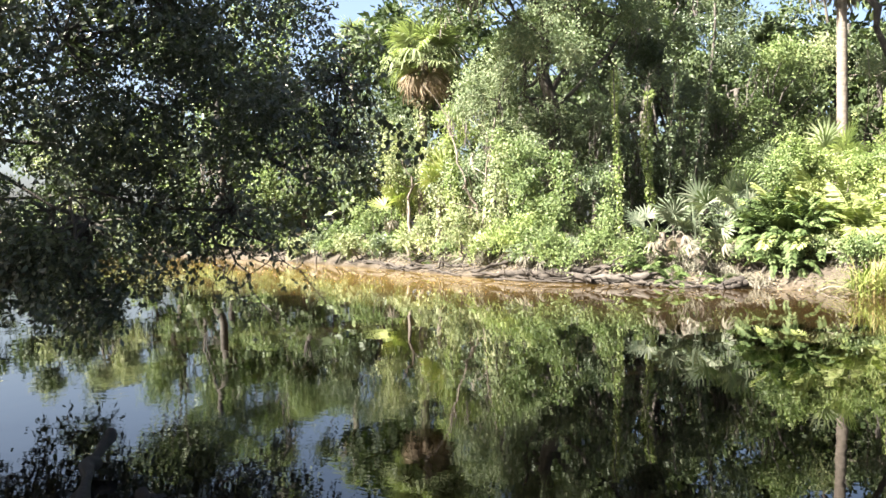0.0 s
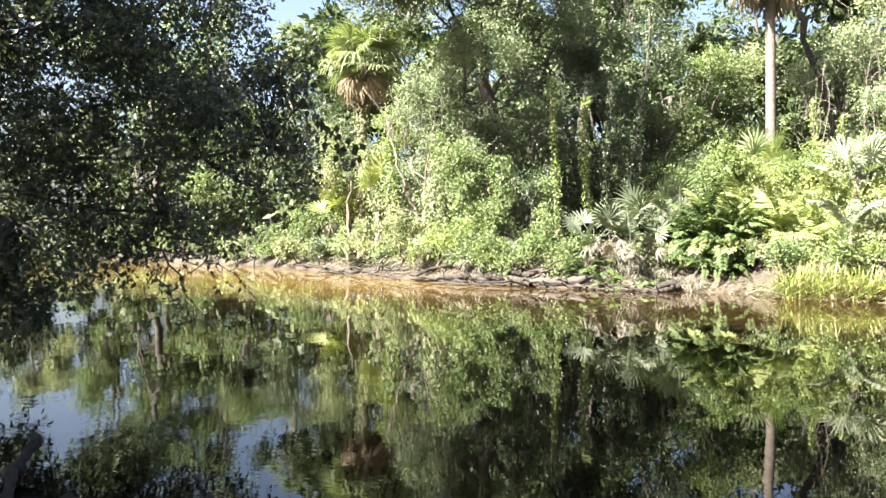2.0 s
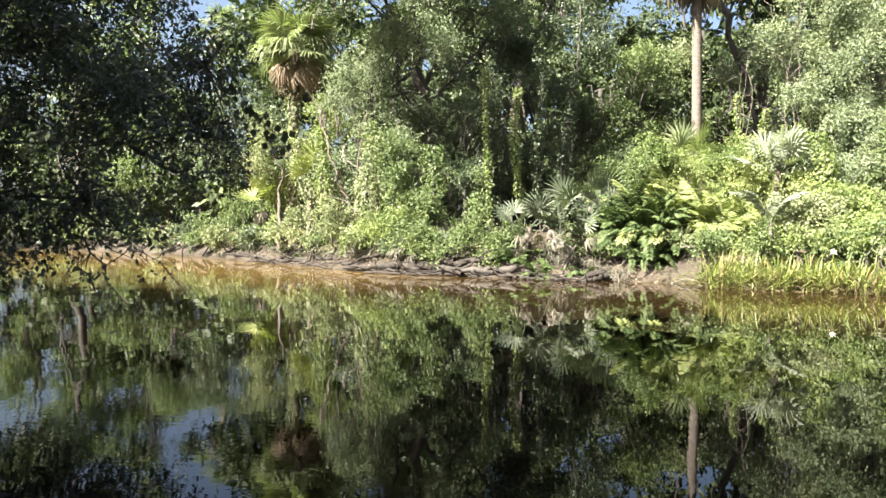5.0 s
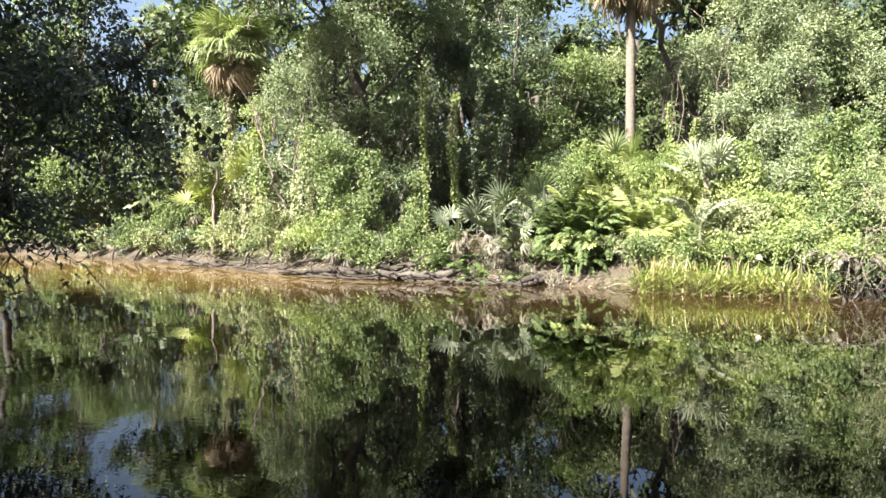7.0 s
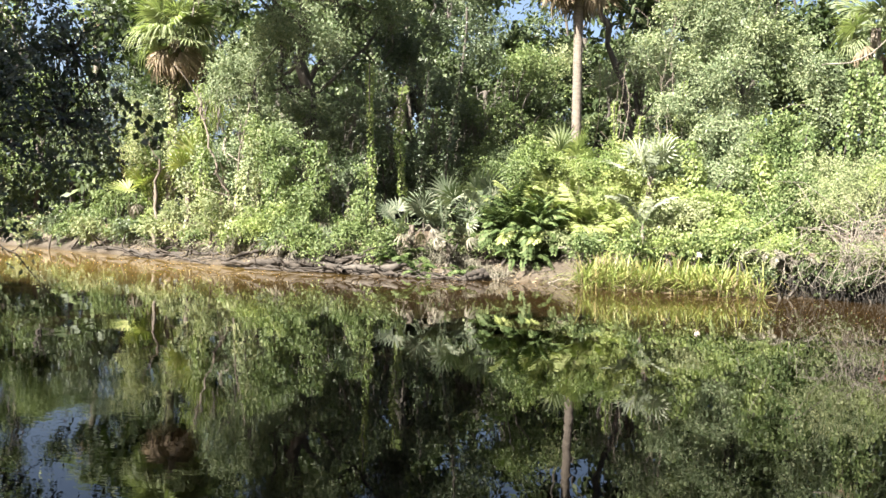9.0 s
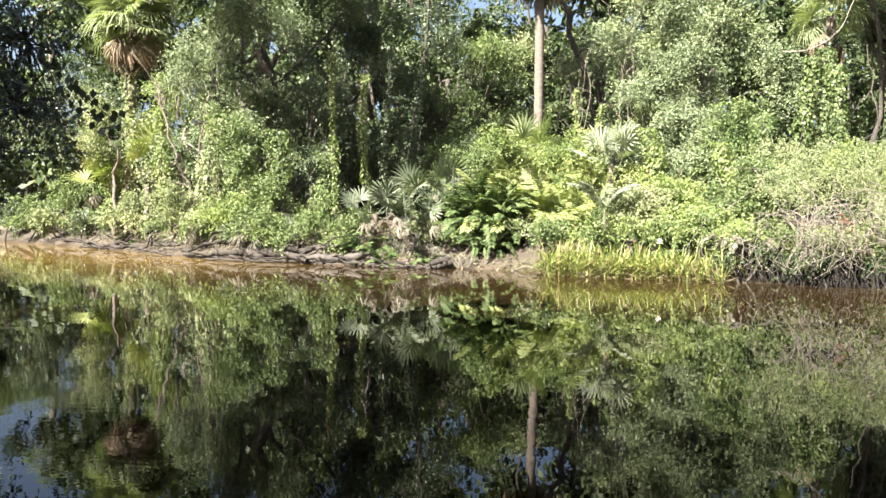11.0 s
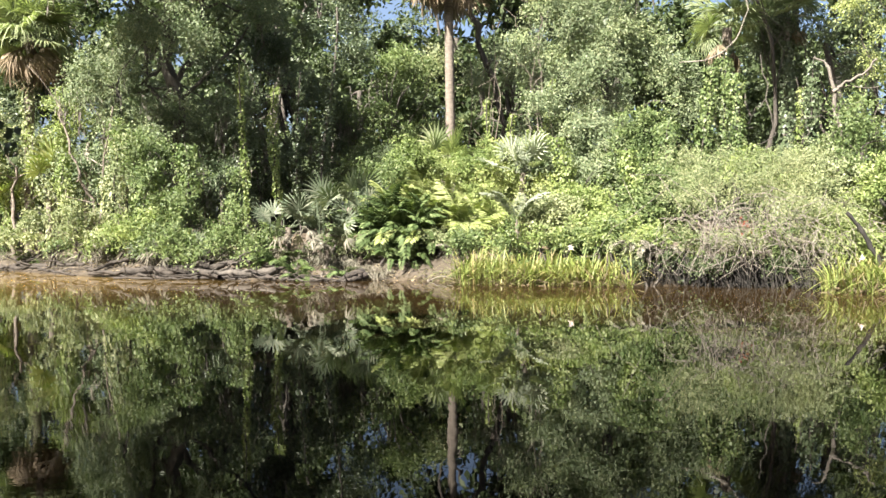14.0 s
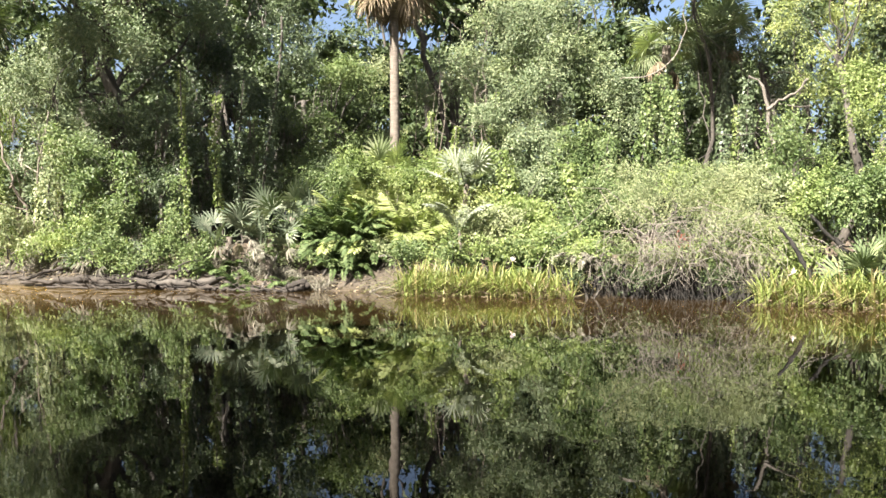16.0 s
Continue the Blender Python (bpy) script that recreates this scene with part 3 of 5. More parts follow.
def reed_clump(x, y, wide, deep, count, height, seed=1, label="yellow-green reeds with brown bases at the water's edge"):
    rng = np.random.default_rng(seed)
    ob = thing("reed_clump", x, y, -0.05, label, "reeds", "reeds at the water")
    vs, fs = [], []
    for k in range(count):
        b0 = np.array([wide * (rng.random() - 0.5), deep * (rng.random() - 0.5), 0.0])
        h = height * (0.35 + 0.85 * rng.random())
        a = rng.random() * 2 * np.pi
        out = np.array([math.cos(a), math.sin(a) * 0.6, 0]) * h * (0.25 + 1.5 * rng.random() ** 1.3)
        side = np.array([-math.sin(a), math.cos(a), 0]) * 0.0095 * (0.7 + 0.8 * rng.random())
        for m_, t in enumerate((0, 0.45, 0.8, 1.0)):
            c = b0 + np.array([0, 0, h * (t - 0.22 * t ** 3 * (np.linalg.norm(out) / h) * 3)]) + out * t ** 2
            w = side * (1.0, 1.1, 0.7, 0.08)[m_]
            vs += [c - w, c + w]
        n = k * 8
        fs += [[n, n + 1, n + 3, n + 2], [n + 2, n + 3, n + 5, n + 4], [n + 4, n + 5, n + 7, n + 6]]
    tagged(part("blade_tuft", mesh_from("blade_tuft", np.array(vs), [np.array(fs)]), REED_LEAF, ob), kind="stuff")
    d = count
    at = np.stack([wide * (rng.random(d) - 0.5), deep * (rng.random(d) - 0.5), 0.03 + 0.13 * rng.random(d)], -1)
    axis = rng.normal(size=(d, 3)) * np.array([1, 1, 0.6]) + np.array([0, 0, 0.3])
    tagged(part("dead_tuft", leaves("dead_tuft", at, axis, rng.normal(size=(d, 3)), 0.34, 0.022), DEAD_LEAF, ob, "brown dead reed blades"), kind="stuff")
    return ob


def log(points, radii, label, mat=None, name="driftwood", branches=0, seed=1, category="driftwood", group="driftwood on the mud"):
    """A lying or leaning piece of wood along points (x, y, z); branches stick out of it."""
    rng = np.random.default_rng(seed)
    pts = np.array(points, float)
    org = pts[0]
    t = np.linspace(0, 1, 14)
    u = np.linspace(0, 1, len(pts))
    path = np.stack([np.interp(t, u, pts[:, k] - org[k]) for k in range(3)], -1)
    path[1:-1] += rng.normal(size=(12, 3)) * radii[0] * 0.45
    r = np.interp(t, [0, 1], radii) * (1 + 0.18 * rng.normal(size=14))
    ob = thing(name, *org, label, category, group)
    part("stem", tubes("stem", [(path, r)], 8), mat or DRIFTWOOD, ob)
    for k in range(branches):
        s = path[rng.integers(2, 13)]
        e = s + rng.normal(size=3) * np.array([0.5, 0.35, 0.12]) + np.array([0, 0, 0.08])
        part("branch", tubes("branch", [(bend(rng, s, e, 6, 0.3), np.linspace(radii[0] * 0.45, 0.008, 6))], 6), mat or DRIFTWOOD, ob)
    return ob


def liana(a, b, radius, seed, mat=None, label="grey liana hanging in the trees", wob=0.5, name="liana"):
    """A thin crooked stem from a on the ground to b in the boughs, with side shoots."""
    rng = np.random.default_rng(seed)
    ob = thing(name, *a, label, "liana", "lianas and thin stems")
    way = bend(rng, (0, 0, 0), np.array(b) - np.array(a), 14, wob)
    part("stem", tubes("stem", [(way, np.linspace(radius, radius * 0.5, 14))], 7), mat or TWIG, ob)
    for k in range(4):
        s = way[rng.integers(5, 13)]
        part("shoot", tubes("shoot", [(bend(rng, s, s + rng.normal(size=3) * np.array([0.6, 0.3, 0.6]), 7, 0.5), np.linspace(radius * 0.5, 0.006, 7))], 5), mat or TWIG, ob)
    return ob


def lily(x, y, z, seed=1):
    """A white spider lily head on a stalk among strap leaves."""
    rng = np.random.default_rng(seed)
    g = max(gz(x, y), 0.0)
    ob = thing("swamp_lily", x, y, g, "white swamp lily in flower among reeds", "flower", "swamp lilies")
    part("stalk", tubes("stalk", [(bend(rng, (0, 0, -0.05), (0.02, 0, z - g), 6, 0.1), np.linspace(0.012, 0.008, 6))], 6), REED_LEAF, ob)
    for k in range(14):
        a, b = rng.random() * 360, rng.normal() * 30 + 25
        me = leaves("petal", [(0, 0, 0)], [(1.0, 0, 0.1)], [(0, 0, 1.0)], 0.11, 0.045)
        part("petal", me, PETAL, ob, "", place(a, b, 0, 1.0, (0.02, 0, z - g)))
    return ob


# ---- far woods that close the place ----
FAR = []
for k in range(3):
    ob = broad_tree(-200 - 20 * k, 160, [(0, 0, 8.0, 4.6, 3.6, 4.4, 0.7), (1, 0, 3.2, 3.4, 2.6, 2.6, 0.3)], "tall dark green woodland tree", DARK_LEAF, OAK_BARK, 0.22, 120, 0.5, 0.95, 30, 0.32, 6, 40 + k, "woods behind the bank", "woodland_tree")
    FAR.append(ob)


def wood(bearing, reach, size, turn, k):
    x, y = spot(bearing, reach)
    copy_thing(FAR[k % 3], pose(x, y, gz(x, y) - 0.1, 0, 0, turn) @ Matrix.Scale(size, 4))


rng = np.random.default_rng(11)
for k in range(13):      # a first row behind the bank plants
    wood(-56 + 7.0 * k + rng.normal() * 1.2, 46 - 14 * min(1, max(0, (-56 + 7.0 * k + 56) / 40)) + rng.random() * 4, (1.05 if -48 < -56 + 7.0 * k < -36 else 0.75) + 0.2 * rng.random(), rng.random() * 360, k)
for k in range(5):       # a second row upstream
    b0 = -58 + 6.0 * k + rng.normal() * 1.5
    if abs(b0 + 33) > 3.5:
        wood(b0, 56 + rng.random() * 6, 0.95 if b0 < -47 else 1.2, rng.random() * 360, k + 1)
for b0, r0, s0 in ((-30.3, 43, 0.98), (-35.8, 50, 0.95), (-33.0, 57, 0.88), (-28.6, 45, 1.1)):      # lower crowns round the far palm
    wood(b0, r0, s0, rng.random() * 360, int(r0))
for k in range(5):       # upstream, past the near oak
    wood(-90 + 6 * k, 60 + rng.random() * 8, 1.0 + 0.2 * rng.random(), rng.random() * 360, k)
for b0, r0 in ((-37.0, 43), (-40.2, 46), (-43.5, 48)):      # tall trees upstream
    x, y = spot(b0, r0)
    broad_tree(x, y, [(0, 0, 8.6, 3.6, 2.6, 6.0, 1.0)], "tall sunlit tree upstream", MID_LEAF, OAK_BARK, 0.2, 140, 0.5, 0.9, 26, 0.22, 6, 90 + int(r0), "trees upstream", "woodland_tree")
for b0, r0, s0 in ((-24.6, 46, 1.25), (-47.5, 62, 1.5), (-43, 64, 1.5), (-38.6, 60, 1.35), (-2.8, 50, 1.6), (1.2, 48, 1.5), (-9, 47, 1.6), (-14, 45, 1.5), (-18.6, 46, 1.5), (12.5, 47, 1.4), (5.0, 46, 1.5), (8.6, 48, 1.6), (-5.6, 44, 1.45), (19.0, 46, 1.3)):      # behind the gaps
    wood(b0, r0, s0, rng.random() * 360, int(r0))
for k in range(14):      # tall crowns that close the sky above the bank
    wood(-27 + 4.1 * k + rng.normal() * 0.5, 40 + 5 * rng.random(), 1.3 + 0.3 * rng.random(), rng.random() * 360, k)
for k in range(9):       # low crowns that close the bank upstream
    wood(-59 + 2.4 * k + rng.normal() * 0.4, 58 - 0.6 * k + 3 * rng.random(), 0.55 + 0.12 * rng.random(), rng.random() * 360, k)
# big-leaved tree that stays out of view, added only for its shade
NEAR = broad_tree(-14, -7, [(0, 0, 7.0, 4.6, 3.8, 3.2, 1.0)], "unseen tree added on the near bank to shade the water", DARK_LEAF, OAK_BARK, 0.25, 110, 0.7, 1.1, 11, 0.62, 6, 45, "near bank trees", "unseen_shade_tree", 0, 0.2, 0.65)
for k in range(22):       # unseen rows added on the near bank behind the landing to shade the near water
    x = -38 + 4.6 * (k // 2) + rng.normal() * 0.8
    y = (-4.8 if k % 2 else -9.0) + rng.normal() * 0.6 + 0.35 * max(0, -x - 12)
    copy_thing(NEAR, pose(x, y, gz(x, y) - 0.1, 0, 0, rng.random() * 360) @ Matrix.Scale((1.42 if k % 2 else 1.6) + 0.1 * rng.random(), 4))
for k in range(7):        # a lower unseen row, added for shade, whose crowns reach out over the landing
    x, y = -24 + 6.5 * k + rng.normal() * 0.6, -2.2 + 0.35 * max(0, 6.5 * (3 - k) - 9)
    copy_thing(NEAR, pose(x, y, gz(x, y) - 0.1, 0, 0, rng.random() * 360) @ Matrix.Scale(1.08, 4))
for k, ob in enumerate(FAR):
    x, y = spot(34 + 9 * k, 40)
    ob.location = (x, y, gz(x, y) - 0.1)

# an understorey of dense shrubs under the trees, leaf colour dark in place of shade
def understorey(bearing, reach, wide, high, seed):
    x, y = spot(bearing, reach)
    shrub(x, y, [(0, 0, gz(x, y) + high * 0.45, wide, 1.2, high * 0.6, 1.0)], "undergrowth beneath the trees, leaves darkened for shade", DARK_LEAF, 60, 0.4, 0.75, 26, 0.19, seed, 2, "undergrowth", "undergrowth")


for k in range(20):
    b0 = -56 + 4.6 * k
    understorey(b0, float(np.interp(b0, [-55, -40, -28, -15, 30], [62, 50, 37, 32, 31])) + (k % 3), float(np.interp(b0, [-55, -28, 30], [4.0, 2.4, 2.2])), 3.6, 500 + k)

# ---- palms ----
cabbage_palm(-1.43, 28.4, 9.6, 0.15, "tall cabbage palm with a bare grey-brown ringed trunk", 22, 30, 1.15, (-0.05, 0), 3, -38)
cabbage_palm(-13.65, 24.7, 6.8, 0.13, "cabbage palm with a full sunlit crown and brown skirt", 40, 26, 0.95, (0.2, 0), 4, -48)
cabbage_palm(-25.3, 38.8, 11.2, 0.16, "far cabbage palm with a drooping brown crown", 14, 24, 0.95, (-0.2, 0), 5)
cabbage_palm(9.15, 28.4, 7.7, 0.12, "cabbage palm in shade with hanging dead fronds", 20, 4, 0.85, (0.1, 0), 6)
cabbage_palm(7.1, 27.6, 7.2, 0.15, "dark cabbage palm behind vines", 18, 8, 0.9, (0.1, 0), 7)
x, y = spot(-29.7, 28.9)
fan_clump("young_palm", x, y, "young palm with yellow-green arching fans", "palm", 18, 0.1, 1.0, YELLOW_LEAF, 8, 2, (-25, 88), 1.65, "young palms")
x, y = spot(-27.6, 26.6)
fan_clump("young_palm", x, y, "slender young palm with bright yellow-green fans", "palm", 7, 0.08, 1.3, YELLOW_LEAF, 9, 0, (10, 85), 1.9, "young palms")
x, y = spot(-3.5, 25.5)
fan_clump("young_palm", x, y, "young palm at the foot of the tall trunk", "palm", 12, 0.15, 1.1, PALM_LEAF, 10, 0, (0, 75), 2.0, "young palms")

# ---- trees of the far bank ----
def at(bearing, reach):
    return spot(bearing, reach)


broad_tree(*at(-20, 27.5), [(0, -1, 8.3, 5.2, 3.2, 3.0, 0.55), (-1.0, -1.2, 5.0, 1.8, 1.6, 1.6, 0.2), (2.4, 0.5, 7.0, 2.2, 1.6, 1.6, 0.15)], "large live oak with a spreading crown over the bank", GREY_LEAF, OAK_BARK, 0.3, 330, 0.3, 0.6, 330, 0.085, 12, 21, "bank trees", "live_oak", 14)
broad_tree(*at(-25.3, 25.6), [(0, 0, 3.9, 1.7, 1.2, 1.8, 0.6), (1.2, -0.4, 2.7, 1.3, 1.0, 1.3, 0.4)], "small bank tree with forked pale trunk", GREY_LEAF, PALE_BARK, 0.10, 130, 0.24, 0.45, 420, 0.075, 7, 22, "bank trees", "bank_tree")
broad_tree(*at(-31.5, 31), [(0, 0, 4.0, 2.4, 1.6, 1.8, 1.0)], "leafy tree beside the palm", OAK_LEAF, OAK_BARK, 0.12, 110, 0.28, 0.5, 360, 0.085, 6, 23, "bank trees", "bank_tree")
broad_tree(*at(-33.2, 42), [(0, 0, 5.4, 2.9, 1.8, 3.4, 1.0)], "leafy tree that closes the gap under the far palm", OAK_LEAF, OAK_BARK, 0.14, 150, 0.35, 0.6, 260, 0.11, 5, 47, "bank trees", "bank_tree")
broad_tree(*at(-37.6, 44), [(0, 0, 5.6, 3.2, 1.8, 3.8, 1.0)], "shaded leafy tree upstream on the bank", OAK_LEAF, OAK_BARK, 0.14, 150, 0.35, 0.65, 240, 0.12, 5, 49, "bank trees", "bank_tree")
broad_tree(*at(-36, 38), [(0, 0, 4.8, 3.4, 2.2, 3.6, 1.0)], "bank tree in fresh leaf", MID_LEAF, OAK_BARK, 0.14, 150, 0.35, 0.6, 260, 0.10, 6, 24, "bank trees", "bank_tree")
broad_tree(*at(-42, 46), [(0, 0, 5.2, 4.2, 2.6, 4.6, 1.0)], "sunlit bank tree in fresh leaf", MID_LEAF, OAK_BARK, 0.16, 150, 0.4, 0.75, 200, 0.13, 6, 25, "bank trees", "bank_tree")
broad_tree(*at(-49, 54), [(0, 0, 5.4, 4.8, 2.6, 4.8, 1.0)], "sunlit bank tree in fresh leaf", PALE_LEAF, OAK_BARK, 0.16, 150, 0.4, 0.8, 180, 0.14, 6, 26, "bank trees", "bank_tree")
broad_tree(*at(-21.0, 23.3), [(0, 0, 3.3, 1.4, 0.9, 1.8, 0.7), (0.4, -0.4, 1.7, 1.3, 0.8, 0.9, 0.3)], "tall shrub wrapped in vines", MID_LEAF, OAK_BARK, 0.07, 110, 0.2, 0.38, 460, 0.07, 5, 27, "bank trees", "vine_covered_tree")
broad_tree(*at(-23.6, 24.9), [(0, 0, 5.2, 1.7, 1.2, 1.3, 0.7), (0.9, 0.3, 6.6, 1.5, 1.2, 1.0, 0.3)], "grey-green bank oak on crooked stems", GREY_LEAF, OAK_BARK, 0.09, 190, 0.22, 0.42, 430, 0.07, 9, 28, "bank trees", "live_oak", 5)
# the last two crown blobs are added above the view to shade the hollow
broad_tree(*at(-14.5, 32), [(1.6, -2.6, 7.8, 3.8, 2.0, 2.6, 0.45), (-1.4, -3.2, 5.4, 1.8, 1.2, 1.6, 0.12), (-1.8, -8.0, 9.0, 4.0, 3.0, 1.2, 0.6), (-0.3, -10.8, 7.8, 2.6, 1.6, 0.6, 0.3)], "dark live oak above a shaded hollow", OAK_LEAF, OAK_BARK, 0.11, 400, 0.3, 0.6, 330, 0.085, 9, 29, "bank trees", "live_oak", 16)
# the darker oak leaf here carries the hollow's shade in its colour
broad_tree(*at(-17.6, 25.4), [(0, 0, 4.6, 1.3, 1.0, 2.2, 0.75), (0.3, -0.6, 2.2, 1.1, 0.7, 1.0, 0.25)], "shaded tree hung with ivy beside the hollow", OAK_LEAF, OAK_BARK, 0.07, 120, 0.22, 0.42, 420, 0.075, 5, 48, "bank trees", "vine_covered_tree", 6)
# back wall of the hollow, dark leaves chosen to deepen its shade
for b0, r0, w, seed in ((-15.6, 29.6, 1.5, 61), (-12.6, 30.0, 1.6, 62), (-10.0, 30.2, 1.5, 63)):
    broad_tree(*at(b0, r0), [(0, 0, 3.6, w, 0.9, 2.6, 1.0)], "dark thicket hung with ivy at the back of the hollow", OAK_LEAF, OAK_BARK, 0.05, 90, 0.25, 0.5, 260, 0.095, 4, seed, "bank trees", "vine_covered_tree", 4)
broad_tree(*at(-6.8, 29.5), [(0, 0, 5.6, 2.6, 1.6, 2.8, 1.0)], "tree smothered in climbing vines", MID_LEAF, OAK_BARK, 0.14, 200, 0.26, 0.5, 320, 0.085, 7, 30, "bank trees", "vine_covered_tree")
broad_tree(*at(7.0, 26.2), [(0, 0, 7.2, 2.6, 1.8, 3.0, 0.5), (-0.9, -0.9, 4.8, 1.8, 1.2, 1.6, 0.2), (1.0, -1.6, 5.4, 1.7, 1.1, 1.5, 0.2), (-0.2, -1.8, 6.9, 1.8, 1.1, 1.3, 0.2)], "grey-green oak with vines up to its crown", GREY_LEAF, OAK_BARK, 0.14, 470, 0.24, 0.46, 400, 0.075, 9, 31, "bank trees", "live_oak")
broad_tree(*at(0.8, 31.5), [(0, 0, 7.2, 2.2, 1.8, 3.4, 1.0)], "thin woodland tree with dry twigs", GREY_LEAF, OAK_BARK, 0.16, 110, 0.3, 0.55, 260, 0.09, 9, 32, "bank trees", "bank_tree", 8)
broad_tree(*at(23.8, 23.5), [(0, 0, 6.6, 2.0, 1.5, 3.2, 1.0)], "yellow-green tree with drooping leaves", YELLOW_LEAF, OAK_BARK, 0.12, 150, 0.24, 0.45, 330, 0.095, 7, 33, "bank trees", "bank_tree", 0, 0.45, 0.3)
broad_tree(*at(19.5, 30.5), [(0, 0, 7.4, 3.0, 1.8, 2.6, 1.0)], "dark oak behind the palms", OAK_LEAF, OAK_BARK, 0.18, 160, 0.3, 0.6, 300, 0.09, 8, 34, "bank trees", "live_oak")
broad_tree(*at(21.5, 22.5), [(0, 0, 3.2, 1.5, 1.0, 1.5, 1.0)], "dense green bank tree", MID_LEAF, OAK_BARK, 0.08, 90, 0.22, 0.4, 420, 0.075, 5, 35, "bank trees", "bank_tree")
broad_tree(*at(27.5, 21.5), [(0, 0, 3.6, 1.8, 1.2, 2.4, 1.0)], "dense green bank tree", LIME_LEAF, OAK_BARK, 0.08, 110, 0.22, 0.42, 400, 0.08, 5, 36, "bank trees", "bank_tree")

broad_tree(*at(-29.2, 27.8), [(0, 0, 3.3, 1.5, 1.0, 1.7, 1.0)], "leafy bank tree draped in pale vines", PALE_LEAF, PALM_BARK, 0.07, 90, 0.22, 0.4, 420, 0.075, 5, 37, "bank trees", "bank_tree")
broad_tree(*at(-27.2, 26.7), [(0, 0, 3.7, 1.2, 0.9, 1.7, 1.0)], "leafy bank tree draped in pale vines", LIME_LEAF, PALM_BARK, 0.07, 70, 0.22, 0.4, 380, 0.08, 5, 38, "bank trees", "bank_tree")
# deep wood behind the gaps, its shade put into the dark leaf colour
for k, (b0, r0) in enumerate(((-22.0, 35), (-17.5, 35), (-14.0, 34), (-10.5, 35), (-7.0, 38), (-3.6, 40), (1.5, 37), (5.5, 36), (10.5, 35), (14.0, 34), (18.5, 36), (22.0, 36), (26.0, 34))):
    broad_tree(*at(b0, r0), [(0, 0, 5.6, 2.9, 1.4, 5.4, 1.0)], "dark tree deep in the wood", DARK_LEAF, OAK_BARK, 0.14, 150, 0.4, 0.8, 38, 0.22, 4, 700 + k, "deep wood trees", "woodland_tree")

broad_tree(*at(-4.6, 32.0), [(0, 0, 6.2, 2.2, 1.4, 3.0, 1.0)], "pale vine-draped tree behind the tall palm", PALE_LEAF, OAK_BARK, 0.12, 90, 0.3, 0.55, 240, 0.095, 5, 42, "bank trees", "vine_covered_tree")
# crown added above the view, towards the sun, to keep the palms dark
broad_tree(*at(16.5, 30.5), [(-1.4, -3.2, 10.4, 3.2, 2.5, 0.9, 1.0)], "tall oak whose high boughs shade the palms", OAK_LEAF, OAK_BARK, 0.08, 190, 0.4, 0.75, 60, 0.17, 6, 43, "bank trees", "live_oak")
# a tall oak, its high boughs added out of view to shade the hollow
broad_tree(*at(-13.6, 31.5), [(-2.2, -6.2, 10.8, 3.6, 3.2, 0.9, 0.6), (-5.4, -7.6, 10.6, 2.6, 2.6, 0.9, 0.4)], "tall oak whose high boughs shade the hollow", OAK_LEAF, OAK_BARK, 0.11, 620, 0.4, 0.75, 55, 0.19, 8, 39, "bank trees", "live_oak")

# ---- vines ----
climbing_vine(*at(-16.1, 23.0), 1.2, 5.4, 0.14, "green vine hanging down a thin trunk", LIME_LEAF, 1, 1000, 0.075, 0.06)
climbing_vine(*at(-14.0, 23.9), 1.6, 5.0, 0.2, "green vine column on a dead stem", LIME_LEAF, 2, 1000, 0.08, 0.12)
climbing_vine(*at(-12.6, 25.2), 1.6, 5.6, 0.22, "green vine column on a dead stem", OAK_LEAF, 3, 900, 0.08, 0.12)
climbing_vine(*at(-10.7, 26.0), 1.2, 7.6, 0.26, "grey trunk with thin ivy", OAK_LEAF, 4, 2000, 0.08, 0.3, 0.06)
for k, (b0, r0, z1) in enumerate(((12.9, 24.6, 5.4), (13.7, 24.9, 5.7), (14.5, 24.6, 5.2))):
    climbing_vine(*at(b0, r0), 2.6, z1, 0.34, "curtain of green vines under the trees", MID_LEAF, 10 + k, 1400, 0.085, 0.15)
for k, (b0, r0, z1) in enumerate(((-0.2, 26.5, 5.0), (1.2, 26.8, 4.6), (3.4, 25.5, 5.4), (18.0, 26.5, 5.0))):
    climbing_vine(*at(b0, r0), 2.4, z1, 0.16, "lime vine on a dead stem", LIME_LEAF, 20 + k, 500, 0.085, 0.15)

climbing_vine(9.15, 28.15, 1.0, 6.9, 0.4, "dark ivy wrapped round a palm trunk", OAK_LEAF, 31, 4200, 0.11, 0.03)
climbing_vine(7.1, 27.35, 1.0, 6.6, 0.4, "dark ivy wrapped round a palm trunk", OAK_LEAF, 32, 4000, 0.11, 0.03)
climbing_vine(*at(19.0, 25.6), 1.5, 5.6, 0.34, "dark ivy column under the trees", OAK_LEAF, 33, 1300, 0.09, 0.1)
climbing_vine(*at(21.4, 25.2), 1.5, 5.0, 0.3, "green ivy column under the trees", MID_LEAF, 34, 1100, 0.09, 0.1)
climbing_vine(-13.6, 24.6, 1.2, 5.6, 0.3, "pale vine wrapped round the palm trunk", PALE_LEAF, 35, 1500, 0.08, 0.03)

